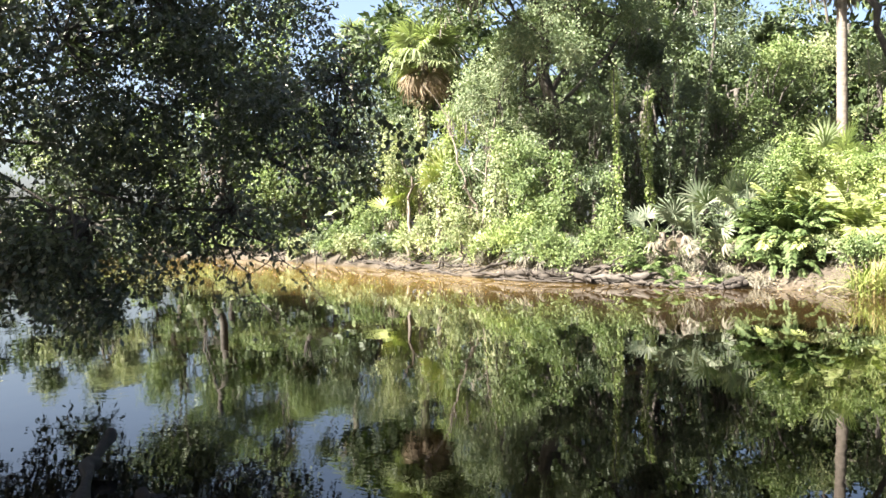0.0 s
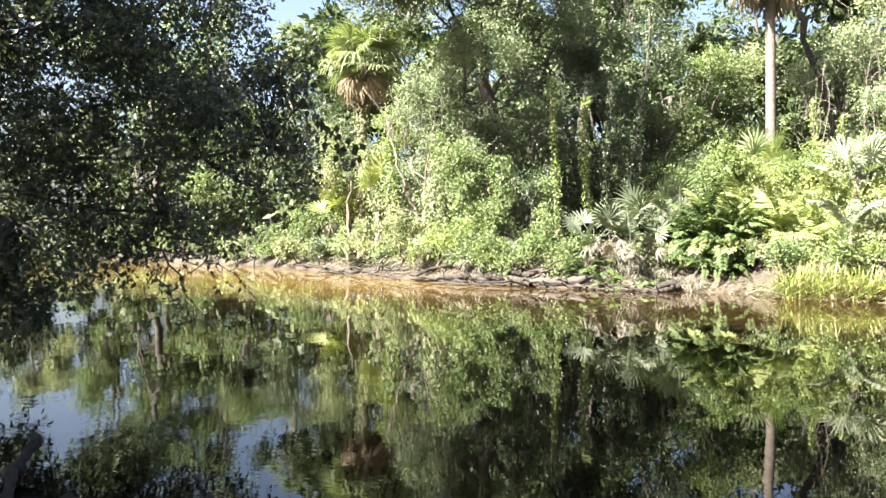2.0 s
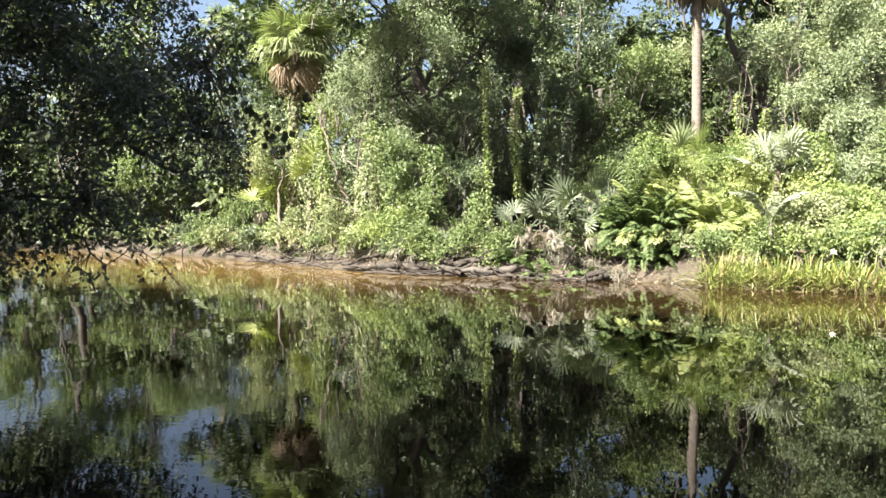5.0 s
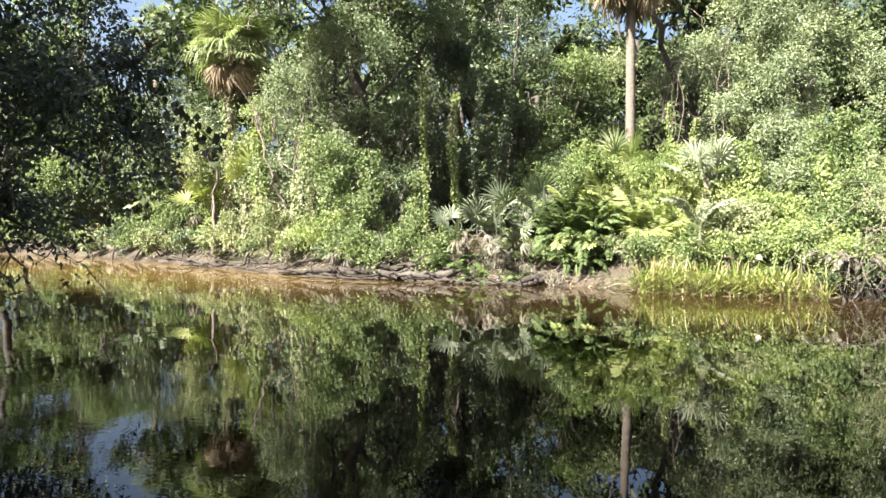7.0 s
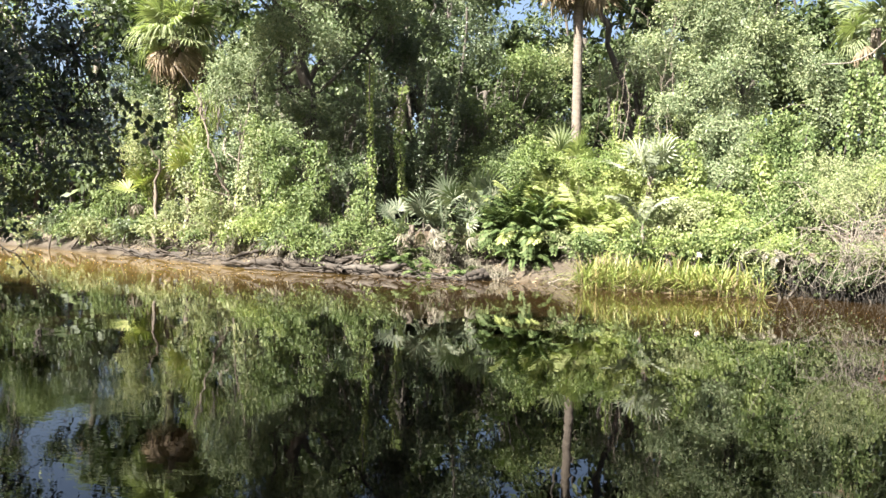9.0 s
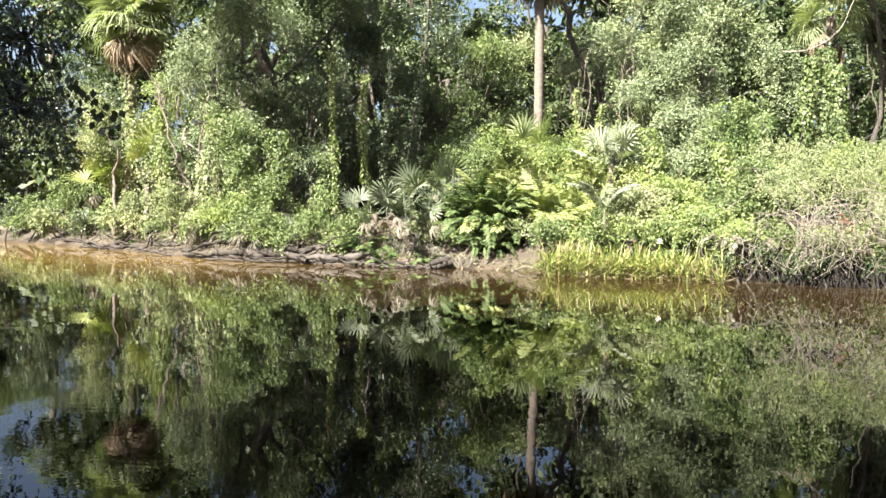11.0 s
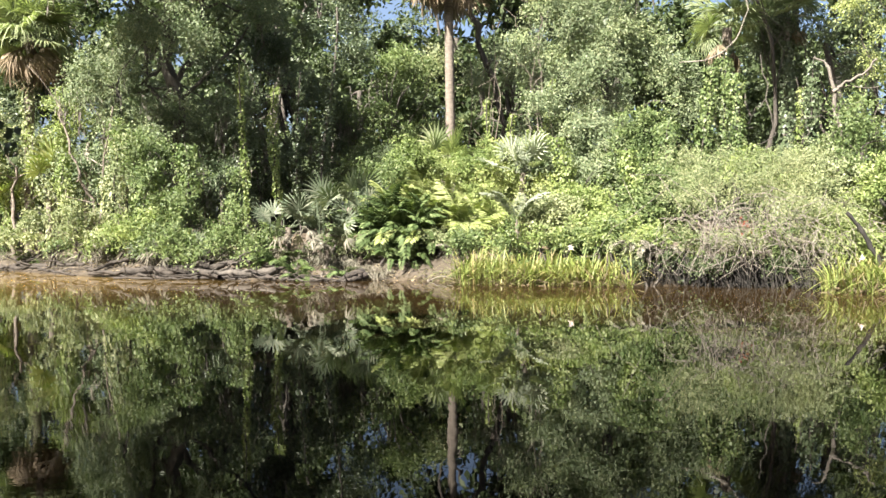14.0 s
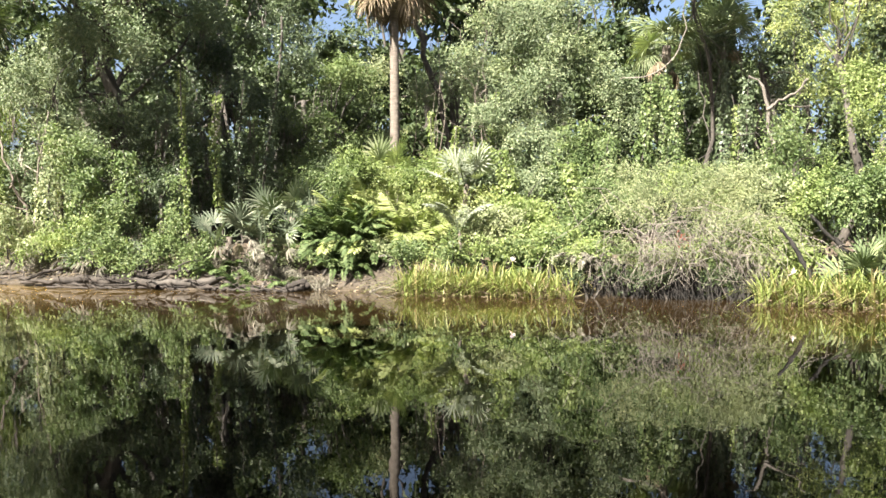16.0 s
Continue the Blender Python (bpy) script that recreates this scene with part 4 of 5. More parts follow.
for k, (b0, r0, z1, w, mat) in enumerate(((-30.0, 28.6, 3.4, 0.4, LIME_LEAF), (-27.8, 26.6, 3.8, 0.4, PALE_LEAF), (-26.2, 25.2, 3.2, 0.35, LIME_LEAF), (-23.4, 23.6, 3.6, 0.45, PALE_LEAF), (-22.0, 23.0, 2.9, 0.4, MID_LEAF), (-20.0, 22.7, 3.3, 0.4, MID_LEAF), (4.0, 22.0, 3.4, 0.35, LIME_LEAF), (8.8, 21.4, 3.0, 0.4, LIME_LEAF), (11.2, 21.6, 3.6, 0.4, MID_LEAF))):
    climbing_vine(*at(b0, r0), 0.8, z1, w, "leafy vine draped over the bank growth", mat, 50 + k, 1500, 0.075, 0.25)
rng = np.random.default_rng(90)
for k in range(10):
    b0, r0 = -1.8 + 0.8 * k + rng.normal() * 0.2, 27.2 + 2.5 * rng.random()
    x, y = spot(b0, r0)
    liana((x, y, gz(x, y) - 0.05), (x + rng.normal() * 0.7, y, 5.5 + 3.5 * rng.random()), 0.010 + 0.012 * rng.random(), 800 + k, PALM_BARK, "grey liana hanging in the trees", 0.25)
for k in range(4):
    b0, r0 = 17.8 + 1.6 * k + rng.normal() * 0.2, 24.3 + 1.5 * rng.random()
    x, y = spot(b0, r0)
    liana((x, y, gz(x, y) - 0.05), (x + rng.normal() * 0.8, y, 4.5 + 2.0 * rng.random()), 0.012 + 0.012 * rng.random(), 820 + k, OAK_BARK, "grey liana hanging in the trees", 0.3)
for k, (b0, r0, dx, z1, rr) in enumerate(((-24.9, 24.8, -0.9, 4.2, 0.045), (-24.6, 24.7, 0.35, 4.4, 0.04), (-24.3, 24.7, 0.9, 3.8, 0.028))):
    x, y = spot(b0, r0)
    liana((x, y, gz(x, y) - 0.05), (x + dx, y, z1), rr, 840 + k, PALM_BARK, "thin pale crooked stem in the bank growth", 0.3, "crooked_stem")

# ---- shrubs along the bank ----
for k, (b0, r0, z, w, h, mat, size) in enumerate((
        (-33.5, 33.5, 1.3, 1.5, 0.8, MID_LEAF, 0.085), (-31.0, 30.2, 1.2, 1.3, 0.7, MID_LEAF, 0.08), (-28.2, 27.2, 1.2, 1.2, 0.7, PALE_LEAF, 0.075),
        (-25.6, 24.8, 1.3, 1.2, 0.8, PALE_LEAF, 0.07), (-23.2, 23.2, 1.2, 1.1, 0.7, LIME_LEAF, 0.07), (-20.8, 22.3, 1.0, 1.0, 0.6, MID_LEAF, 0.07),
        (-18.2, 21.8, 0.9, 0.9, 0.5, MID_LEAF, 0.065), (-16.0, 21.4, 0.8, 0.8, 0.4, MID_LEAF, 0.065), (-37.5, 38.5, 1.6, 1.8, 1.0, MID_LEAF, 0.10),
        (-41.5, 43.5, 1.6, 2.2, 1.1, PALE_LEAF, 0.11), (-46.5, 51.5, 1.7, 2.6, 1.2, MID_LEAF, 0.13))):
    shrub(*at(b0, r0 - 0.15), [(0, 0, z - 0.02, w, 0.7, h, 0.55), (0, -0.45, z * 0.72, w, 0.5, 0.35, 0.2), ((-1) ** k * w * 0.5, 0.4, z + 0.5 + 0.25 * (k % 3), w * 0.4, 0.5, 0.9, 0.25)], "low bank shrub in fresh leaf", mat, int(60 * w), 0.15, 0.3, 480 if r0 < 32 else 260, size, 50 + k)
# the mound in DARK_LEAF has the hollow's shade put into its leaf colour
for k, (b0, r0, z, w, h, mat) in enumerate((
        (-7.8, 22.6, 2.0, 1.3, 0.9, MID_LEAF), (-5.6, 23.4, 2.4, 1.3, 1.1, LIME_LEAF), (-3.4, 22.8, 2.2, 1.3, 1.0, YELLOW_LEAF), (-1.2, 23.4, 2.6, 1.3, 1.1, LIME_LEAF),
        (0.6, 22.4, 2.1, 1.2, 0.9, YELLOW_LEAF), (-3.2, 24.6, 2.3, 1.4, 1.2, LIME_LEAF), (-1.6, 25.6, 2.5, 1.5, 1.3, YELLOW_LEAF), (-6.2, 26.0, 2.9, 1.5, 1.1, MID_LEAF), (-8.6, 26.5, 2.6, 1.5, 1.1, DARK_LEAF), (2.2, 24.6, 3.0, 1.1, 1.3, LIME_LEAF))):
    shrub(*at(b0, r0), [(0, 0, z, w, 0.9, h, 0.7), (0, -0.4, 1.3, w, 0.7, 0.6, 0.3)], "vine-covered mound of bright green leaves", mat, 120, 0.15, 0.32, 520, 0.07, 70 + k, 3, "vine mounds", "vine_mound")
for k, (b0, r0, z, w, h, mat) in enumerate((
        (4.6, 22.6, 2.4, 1.2, 1.4, GREY_LEAF), (6.6, 23.4, 3.1, 1.5, 1.4, GREY_LEAF), (9.4, 23.0, 2.9, 1.4, 1.4, MID_LEAF), (8.0, 22.0, 2.0, 1.5, 1.2, MID_LEAF),
        (5.6, 21.0, 1.5, 1.2, 0.8, LIME_LEAF), (10.2, 21.0, 1.7, 1.1, 1.0, MID_LEAF), (3.0, 20.4, 1.4, 1.0, 0.6, PALE_LEAF), (7.6, 19.8, 1.1, 1.1, 0.5, LIME_LEAF))):
    shrub(*at(b0, r0), [(0, 0, z, w, 1.0, h, 1.0)], "dense leafy bush on the bank", mat, 120, 0.16, 0.34, 460, 0.075, 90 + k, 4, "bank bushes", "bush")
for k, (b0, r0, z, w, h, mat) in enumerate((
        (17.6, 22.0, 2.2, 1.3, 1.0, LIME_LEAF), (19.8, 20.5, 1.8, 1.2, 0.9, PALE_LEAF), (22.6, 19.5, 1.6, 1.2, 0.9, LIME_LEAF), (25.4, 19.0, 1.8, 1.1, 1.0, MID_LEAF), (28.5, 18.8, 1.8, 1.2, 1.0, LIME_LEAF), (21.0, 18.6, 1.0, 0.9, 0.5, LIME_LEAF))):
    shrub(*at(b0, r0), [(0, 0, z, w, 0.9, h, 1.0)], "sunlit green shrub on the bank", mat, 90, 0.16, 0.32, 440, 0.08, 110 + k)

# ---- palmettos, ferns ----
for k, (b0, r0, n, s) in enumerate(((-13.6, 21.0, 9, 0.85), (-12.2, 20.8, 9, 0.9), (-9.6, 21.4, 12, 1.0), (-8.2, 21.0, 8, 0.9), (-11.0, 20.5, 8, 0.8))):
    fan_clump("saw_palmetto", *at(b0, r0), "silvery saw palmetto with bleached dead leaves", "palmetto", n, 0.3, s, None, 130 + k, 3 if k in (1, 4) else 2, (5, 80), 1.0 if k == 2 else 0.7)
fan_clump("saw_palmetto", *at(1.6, 22.0), "silvery saw palmetto above the fern", "palmetto", 11, 0.15, 0.95, FROST_LEAF, 140, 0, (10, 75), 1.7)
fan_clump("saw_palmetto", *at(-20.2, 22.15), "low saw palmetto among shrubs", "palmetto", 9, 0.25, 0.9, None, 141, 3, (5, 80), 0.25)
for k, (b0, r0, s, up) in enumerate(((-7.9, 20.5, 0.95, 0.5), (-7.0, 20.25, 1.05, 0.45), (-6.2, 20.2, 1.1, 0.45), (-5.3, 20.2, 1.1, 0.45), (-4.5, 20.3, 0.9, 0.4), (-6.6, 19.85, 0.8, 0.2), (-5.5, 19.8, 0.85, 0.2), (-8.6, 20.8, 0.9, 0.5), (-4.9, 20.7, 1.1, 0.6), (-6.8, 20.8, 1.2, 0.6))):
    x, y = at(b0, r0)
    fern(x, y, s, 24, 150 + k, "dark green leather fern on the mud bank", None, 24, 112, gz(x, y) + up, "leather_fern", LEATHER_FRONDS)
for k, (b0, r0, s) in enumerate(((-12.8, 19.9, 0.6), (-9.9, 19.7, 0.55), (-13.9, 20.6, 0.6), (-15.0, 20.9, 0.5), (4.2, 19.0, 0.7), (6.2, 18.8, 0.7), (2.2, 19.3, 0.7), (8.4, 18.7, 0.6), (9.6, 18.4, 0.6))):
    fern(*at(b0, r0), s, 14, 160 + k, "small green fern on the mud bank")
for k, (b0, r0, s) in enumerate(((-7.0, 20.9, 1.2), (-5.8, 21.2, 1.3), (-4.4, 21.0, 1.2), (-3.2, 21.2, 1.25), (-2.0, 20.6, 1.1), (-6.4, 20.95, 1.35), (-5.2, 20.8, 1.3), (-3.8, 20.7, 1.2), (-2.6, 20.95, 1.3), (-1.2, 21.0, 1.2), (-4.8, 21.6, 1.5), (-6.2, 21.9, 1.5))):
    fern(*at(b0, r0), s, 13, 175 + k, "tall upright yellow-green fern", YELLOW_LEAF, 60, 118)
x, y = at(1.4, 19.9)
arch = thing("arching_palm", x, y, gz(x, y) - 0.02, "small palm with pale silvery arching fronds over the reeds", "palm")
part("stem", tubes("stem", [(np.array([(0, 0, 0), (0.03, 0, 0.4), (0.0, 0, 0.67)]), np.array([0.05, 0.045, 0.03]))], 7), PALM_BARK, arch)
for yaw, pitch, size in ((-12, 30, 1.0), (190, 28, 1.05), (-40, 26, 0.9), (215, 36, 0.95), (70, 45, 0.8)):
    leaf = part("frond", FERN_FRONDS[0], None, arch, "", place(yaw, pitch, 0, size, (0, 0, 0.62)))
    leaf.material_slots[0].link = "OBJECT"
    leaf.material_slots[0].material = FROST_LEAF
for k, (b0, r0, s) in enumerate(((25.0, 17.9, 0.9), (26.6, 18.3, 1.1))):
    fern(*at(b0, r0), s, 14, 185 + k, "dark green fern beside the water")

fan_clump("saw_palmetto", *at(25.9, 18.0), "green palmetto with a brown shaggy base", "palmetto", 14, 0.2, 0.9, FAN_LEAF, 144, 4, (5, 80), 0.6)
fan_clump("saw_palmetto", *at(28.0, 18.6), "green palmetto with a brown shaggy base", "palmetto", 12, 0.2, 0.9, FAN_LEAF, 145, 3, (5, 80), 0.6)
for k, (b0, r0, z, s, mat) in enumerate(((8.9, 17.75, 0.8, 0.42, GREY_DEAD), (9.7, 17.7, 0.75, 0.45, GREY_DEAD), (10.6, 17.75, 0.7, 0.4, GREY_DEAD), (-22.2, 22.9, 0.75, 0.5, GREY_DEAD), (-19.4, 22.2, 0.75, 0.55, GREY_DEAD), (-24.6, 23.6, 0.8, 0.45, GREY_DEAD), (-11.2, 19.9, 0.8, 0.36, GREY_DEAD), (-2.6, 18.9, 0.7, 0.36, GREY_DEAD))):
    fern(*at(b0, r0), s, 14, 900 + k, "dead brown fern hanging over the bank", mat, -20, 50, z, "dead_fern")
# low growth that hangs over the edge of the mud
rng = np.random.default_rng(77)
for k in range(30):
    b0 = -47 + 1.55 * k
    reach = float(np.interp(b0, [-45.7, -40.7, -35.9, -33, -30.2, -26.6, -23, -19.4, -15.9, -12.5, -9, -6, -1], [49.3, 40.3, 34.1, 30.4, 27, 23.4, 21.5, 20.5, 19.6, 18.9, 18.5, 18.3, 17.9])) + 1.6 + 0.3 * rng.random()
    mat = (PALE_LEAF, MID_LEAF, LIME_LEAF, FERN_LEAF)[k % 4]
    if k % 5 == 2:
        fern(*spot(b0, reach), 0.55, 13, 600 + k, "small fern at the edge of the mud", None, 15, 85)
    else:
        shrub(*spot(b0, reach), [(0, 0, 0.78 + 0.15 * rng.random(), 0.55, 0.4, 0.3, 1.0)], "low leafy plant hanging over the mud", mat, 22, 0.12, 0.22, 420, 0.065, 600 + k, 2, "plants at the mud's edge", "bank_plant")
for k in range(11):
    b0 = 8.8 + 1.1 * k
    reach = 17.0 + 0.75 + 0.3 * rng.random()
    # every other plant gets dark growth that stands for the undercut's shade
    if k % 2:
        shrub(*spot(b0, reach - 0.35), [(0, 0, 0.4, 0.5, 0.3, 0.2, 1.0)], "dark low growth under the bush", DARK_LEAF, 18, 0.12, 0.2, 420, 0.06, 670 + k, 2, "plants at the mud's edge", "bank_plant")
    shrub(*spot(b0, reach), [(0, 0, 0.72 + 0.2 * rng.random(), 0.5, 0.4, 0.35, 1.0)], "low leafy plant hanging over the mud", (PALE_LEAF, LIME_LEAF, MID_LEAF)[k % 3], 22, 0.12, 0.22, 420, 0.065, 640 + k, 2, "plants at the mud's edge", "bank_plant")
for k in range(11):
    b0 = -1.8 + 1.05 * k
    if k % 3 == 1:
        fern(*spot(b0, 18.75 - 0.05 * k), 0.6, 13, 740 + k, "small fern behind the reeds", None, 20, 90)
    else:
        shrub(*spot(b0, 18.7 - 0.05 * k), [(0, 0, 0.95, 0.55, 0.4, 0.4, 1.0)], "low leafy plant behind the reeds", (MID_LEAF, PALE_LEAF, LIME_LEAF)[k % 3], 26, 0.13, 0.24, 420, 0.065, 740 + k, 2, "plants at the mud's edge", "bank_plant")
for k in range(7):
    b0 = -51.5 + 1.7 * k
    x, y = spot(b0, float(np.interp(b0, [-52, -45.5, -40.8], [62.0, 50.6, 41.6])) + 0.6 * rng.random())
    shrub(x, y, [(0, 0, 1.0 + 0.3 * rng.random(), 1.7, 0.8, 0.8, 1.0)], "leafy bush hanging over the mud upstream", (MID_LEAF, PALE_LEAF, OAK_LEAF)[k % 3], 60, 0.2, 0.38, 200, 0.12, 790 + k, 2, "plants at the mud's edge", "bank_plant")
for k in range(9):
    b0 = -41.5 + 1.3 * k
    x, y = spot(b0, float(np.interp(b0, [-41, -36, -33, -30], [41.6, 34.6, 31.0, 28.2])) + 0.5 * rng.random())
    shrub(x, y, [(0, 0, 0.75 + 0.2 * rng.random(), 0.9, 0.5, 0.45, 1.0)], "low leafy plant hanging over the mud", (MID_LEAF, PALE_LEAF, OAK_LEAF)[k % 3], 34, 0.14, 0.26, 380, 0.08, 780 + k, 2, "plants at the mud's edge", "bank_plant")
# dead roots and stalks that hang over the undercut edge of the bank
n = 7000
b0 = np.concatenate([-33 + 26 * rng.random(n // 2), 7.5 + 14.5 * rng.random(n // 2)])
reach = np.interp(b0, [-34, -30.2, -26.6, -23, -19.4, -15.9, -9, -1, 8, 25], [31.5, 27, 23.4, 21.5, 20.5, 19.6, 18.5, 17.9, 17.3, 17.0]) + np.where(b0 < -9, 1.45, 1.05) + 0.3 * rng.random(n)
lx, ly = reach * np.sin(np.radians(b0)), reach * np.cos(np.radians(b0))
part_at = np.stack([lx, ly, ground_height(lx, ly) + 0.05 + 0.2 * rng.random(n)], -1)
tagged(part("root_fringe", leaves("root_fringe", part_at, rng.normal(size=(n, 3)) * np.array([0.5, 0.3, 0.4]) + np.array([0, -0.5, -0.7]), rng.normal(size=(n, 3)), 0.32, 0.018), GREY_DEAD), "tangle of dead brown roots and stalks along the bank edge", "roots", kind="stuff")
# near-black roots added under the overhanging bushes in place of the undercut's shade
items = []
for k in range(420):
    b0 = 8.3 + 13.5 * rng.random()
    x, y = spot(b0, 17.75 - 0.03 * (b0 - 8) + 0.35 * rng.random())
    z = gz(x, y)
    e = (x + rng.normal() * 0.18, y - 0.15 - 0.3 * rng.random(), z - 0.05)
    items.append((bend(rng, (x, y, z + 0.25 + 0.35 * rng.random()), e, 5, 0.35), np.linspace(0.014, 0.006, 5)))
tagged(part("undercut_shade_roots", tubes("undercut_shade_roots", items, 5), SNAG_WOOD), "near-black roots standing in for shade under the bushes", "roots", kind="stuff")
# fallen twigs and dead leaves along the mud
items = []
for k in range(240):
    b0 = -34 + 58 * rng.random()
    reach = float(np.interp(b0, [-34, -30.2, -26.6, -23, -19.4, -15.9, -9, -1, 8, 25], [31.5, 27, 23.4, 21.5, 20.5, 19.6, 18.5, 17.9, 17.3, 17.0])) + 0.25 + 1.1 * rng.random() ** 0.7
    x, y = spot(b0, reach)
    z = gz(x, y) + 0.02
    d = rng.normal(size=3) * np.array([0.35, 0.2, 0.05])
    items.append((bend(rng, (x, y, z), (x + d[0], y + d[1], gz(x + d[0], y + d[1]) + 0.03 + 0.1 * rng.random()), 5, 0.3), np.linspace(0.012, 0.004, 5)))
tagged(part("fallen_twigs", tubes("fallen_twigs", items, 5), DRIFTWOOD), "dark fallen twigs strewn on the mud", "twigs", kind="stuff")
n = 2600
b0 = -34 + 58 * rng.random(n)
reach = np.interp(b0, [-34, -30.2, -26.6, -23, -19.4, -15.9, -9, -1, 8, 25], [31.5, 27, 23.4, 21.5, 20.5, 19.6, 18.5, 17.9, 17.3, 17.0]) + 0.7 + 1.0 * rng.random(n)
lx, ly = reach * np.sin(np.radians(b0)), reach * np.cos(np.radians(b0))
tagged(part("leaf_litter", leaves("leaf_litter", np.stack([lx, ly, ground_height(lx, ly) + 0.03], -1), rng.normal(size=(n, 3)) * np.array([1, 1, 0.2]), rng.normal(size=(n, 3)) * 0.4 + np.array([0, 0, 1]), 0.09, 0.045), DEAD_LEAF), "brown dead leaves on the mud", "leaf litter", kind="stuff")

# ---- reeds and lilies ----
for k in range(10):
    b0 = -1.6 + 0.95 * k
    x, y = spot(b0, float(np.interp(b0, [-2, 8], [18.15, 17.5])))
    reed_clump(x, y, 0.6, 0.6, 190, 0.88 - 0.012 * k, 200 + k)
reed_clump(*spot(8.45, 17.15), 0.12, 0.12, 26, 0.85, 215, "single tuft of green reeds standing in the water")
for k in range(7):
    reed_clump(*spot(20.6 + 0.95 * k, 16.9 - 0.02 * k), 0.55, 0.6, 150, 0.85, 220 + k)
lily(*spot(21.6, 16.9), 0.56, 1)
lily(*spot(4.8, 17.5), 0.72, 2)

# ---- the grey twiggy bush over the water ----
rng = np.random.default_rng(300)
bx, by = spot(16.0, 18.0)
bush = thing("twiggy_bush", bx, by, gz(bx, by) - 0.03, "grey twiggy bush with sparse pale leaves hanging to the water", "bush")
for k in range(16):
    items = []
    root = np.array([rng.normal() * 0.65, rng.normal() * 0.25, 0])
    tip = root + np.array([rng.normal() * 0.8, -0.3 + rng.normal() * 0.4, 0.7 + 0.7 * rng.random()])
    limb = bend(rng, root, tip, 8, 0.25)
    items.append((limb, np.linspace(0.016, 0.005, 8)))
    for q in range(10):
        s = limb[rng.integers(3, 8)]
        e = s + np.array([rng.normal() * 0.9, -0.5 + rng.normal() * 0.45, -0.3 - 0.8 * rng.random()])
        e[2] = max(e[2], 0.18 + 0.2 * rng.random())
        items.append((bend(rng, s, e, 11, 1.3, 0.3), np.linspace(0.0062, 0.003, 11)))
    part("branch", tubes("branch", items, 5), TWIG, bush)
cl = np.concatenate([blob(rng, (0, -0.1, 1.45), (2.0, 1.0, 0.7), 260, 0.14, 0.28, 0.4, -0.7), blob(rng, (0, -0.65, 0.9), (1.9, 0.35, 0.35), 60, 0.12, 0.22, 0.3), blob(rng, (0.0, 0.8, 2.2), (1.9, 1.0, 0.8), 260, 0.16, 0.32, 0.4)])
tagged(part("foliage", foliage("foliage", rng, cl, 1200, 0.044, 0.36), PALE_LEAF, bush), kind="stuff")
tagged(part("withered_leaves", foliage("withered_leaves", rng, [(-0.55, -0.95, 1.15, 0.11), (-0.48, -0.95, 1.02, 0.08)], 2200, 0.05), RED_LEAF, bush, "withered red leaves"), kind="stuff")

# ---- driftwood, roots, sticks ----
def bank(bearing, reach, lift=0.03):
    x, y = spot(bearing, reach)
    return (x, y, max(gz(x, y), 0.0) + lift)


for k, (b0, b1, off, r1) in enumerate(((-25.5, -23.2, 0.7, 0.035), (-22.6, -20.4, 0.35, 0.03), (-21.0, -17.8, 0.9, 0.05), (-18.8, -15.8, 0.4, 0.04), (-17.0, -14.2, 0.75, 0.06), (-14.8, -12.4, 0.5, 0.045), (-13.6, -10.8, 0.85, 0.05), (-28.6, -26.2, 0.8, 0.05), (-12.0, -9.8, 0.45, 0.03), (-31.4, -29.4, 0.6, 0.04))):
    shore = lambda b_: float(np.interp(b_, [-33, -30.2, -26.6, -23, -19.4, -15.9, -12.5, -9], [30.4, 27, 23.4, 21.5, 20.5, 19.6, 18.9, 18.5]))
    log([bank(b0, shore(b0) + off + 0.25), bank((b0 + b1) / 2, shore((b0 + b1) / 2) + off, 0.05), bank(b1, shore(b1) + off - 0.2, 0.02)], (r1, r1 * 0.4), "dark gnarled driftwood branch on the mud", None, "driftwood", 4, 60 + k)
log([bank(-20.5, 21.4), bank(-18.0, 20.7), bank(-15.8, 20.4), bank(-14.6, 19.9, 0.0)], (0.05, 0.03), "dark driftwood branch half sunk in mud", None, "driftwood", 4, 1)
log([bank(-24.0, 21.9), bank(-21.5, 21.2), bank(-19.0, 20.8)], (0.03, 0.012), "thin dark branch on the mud", None, "driftwood", 5, 2)
log([bank(-17.4, 20.7, 0.05), bank(-15.2, 20.2, 0.05), bank(-13.4, 20.3, 0.1)], (0.07, 0.03), "dark root along the mud", None, "driftwood", 3, 3)
log([bank(-25.4, 23.20, 0.08), bank(-23.7, 22.45, 0.10), bank(-22.4, 22.05, 0.10), bank(-20.5, 21.60, 0.11), bank(-18.2, 21.25, 0.13)], (0.05, 0.10), "dark crooked driftwood trunk across the mud", None, "driftwood", 7, 41)
log([bank(-21.5, 21.70, 0.10), bank(-19.2, 21.20, 0.12), bank(-17.7, 20.35, 0.08)], (0.10, 0.06), "dark forked driftwood lying towards the water", None, "driftwood", 5, 42)
log([bank(-19.8, 21.40, 0.11), bank(-17.8, 20.80, 0.11), bank(-16.1, 20.30, 0.11), bank(-14.2, 20.20, 0.15)], (0.05, 0.09), "grey weathered driftwood trunk on the mud", OAK_BARK, "driftwood", 3, 43)
log([bank(-18.2, 21.15, 0.10), bank(-17.0, 20.95, 0.17), bank(-15.8, 20.75, 0.15)], (0.08, 0.05), "dark root curling out of the bank", None, "driftwood", 5, 44)
log([bank(-25.3, 23.40, 0.09), bank(-24.0, 23.15, 0.15), bank(-22.9, 22.85, 0.17)], (0.03, 0.05), "thin dark branch reaching down the bank", None, "driftwood", 4, 45)
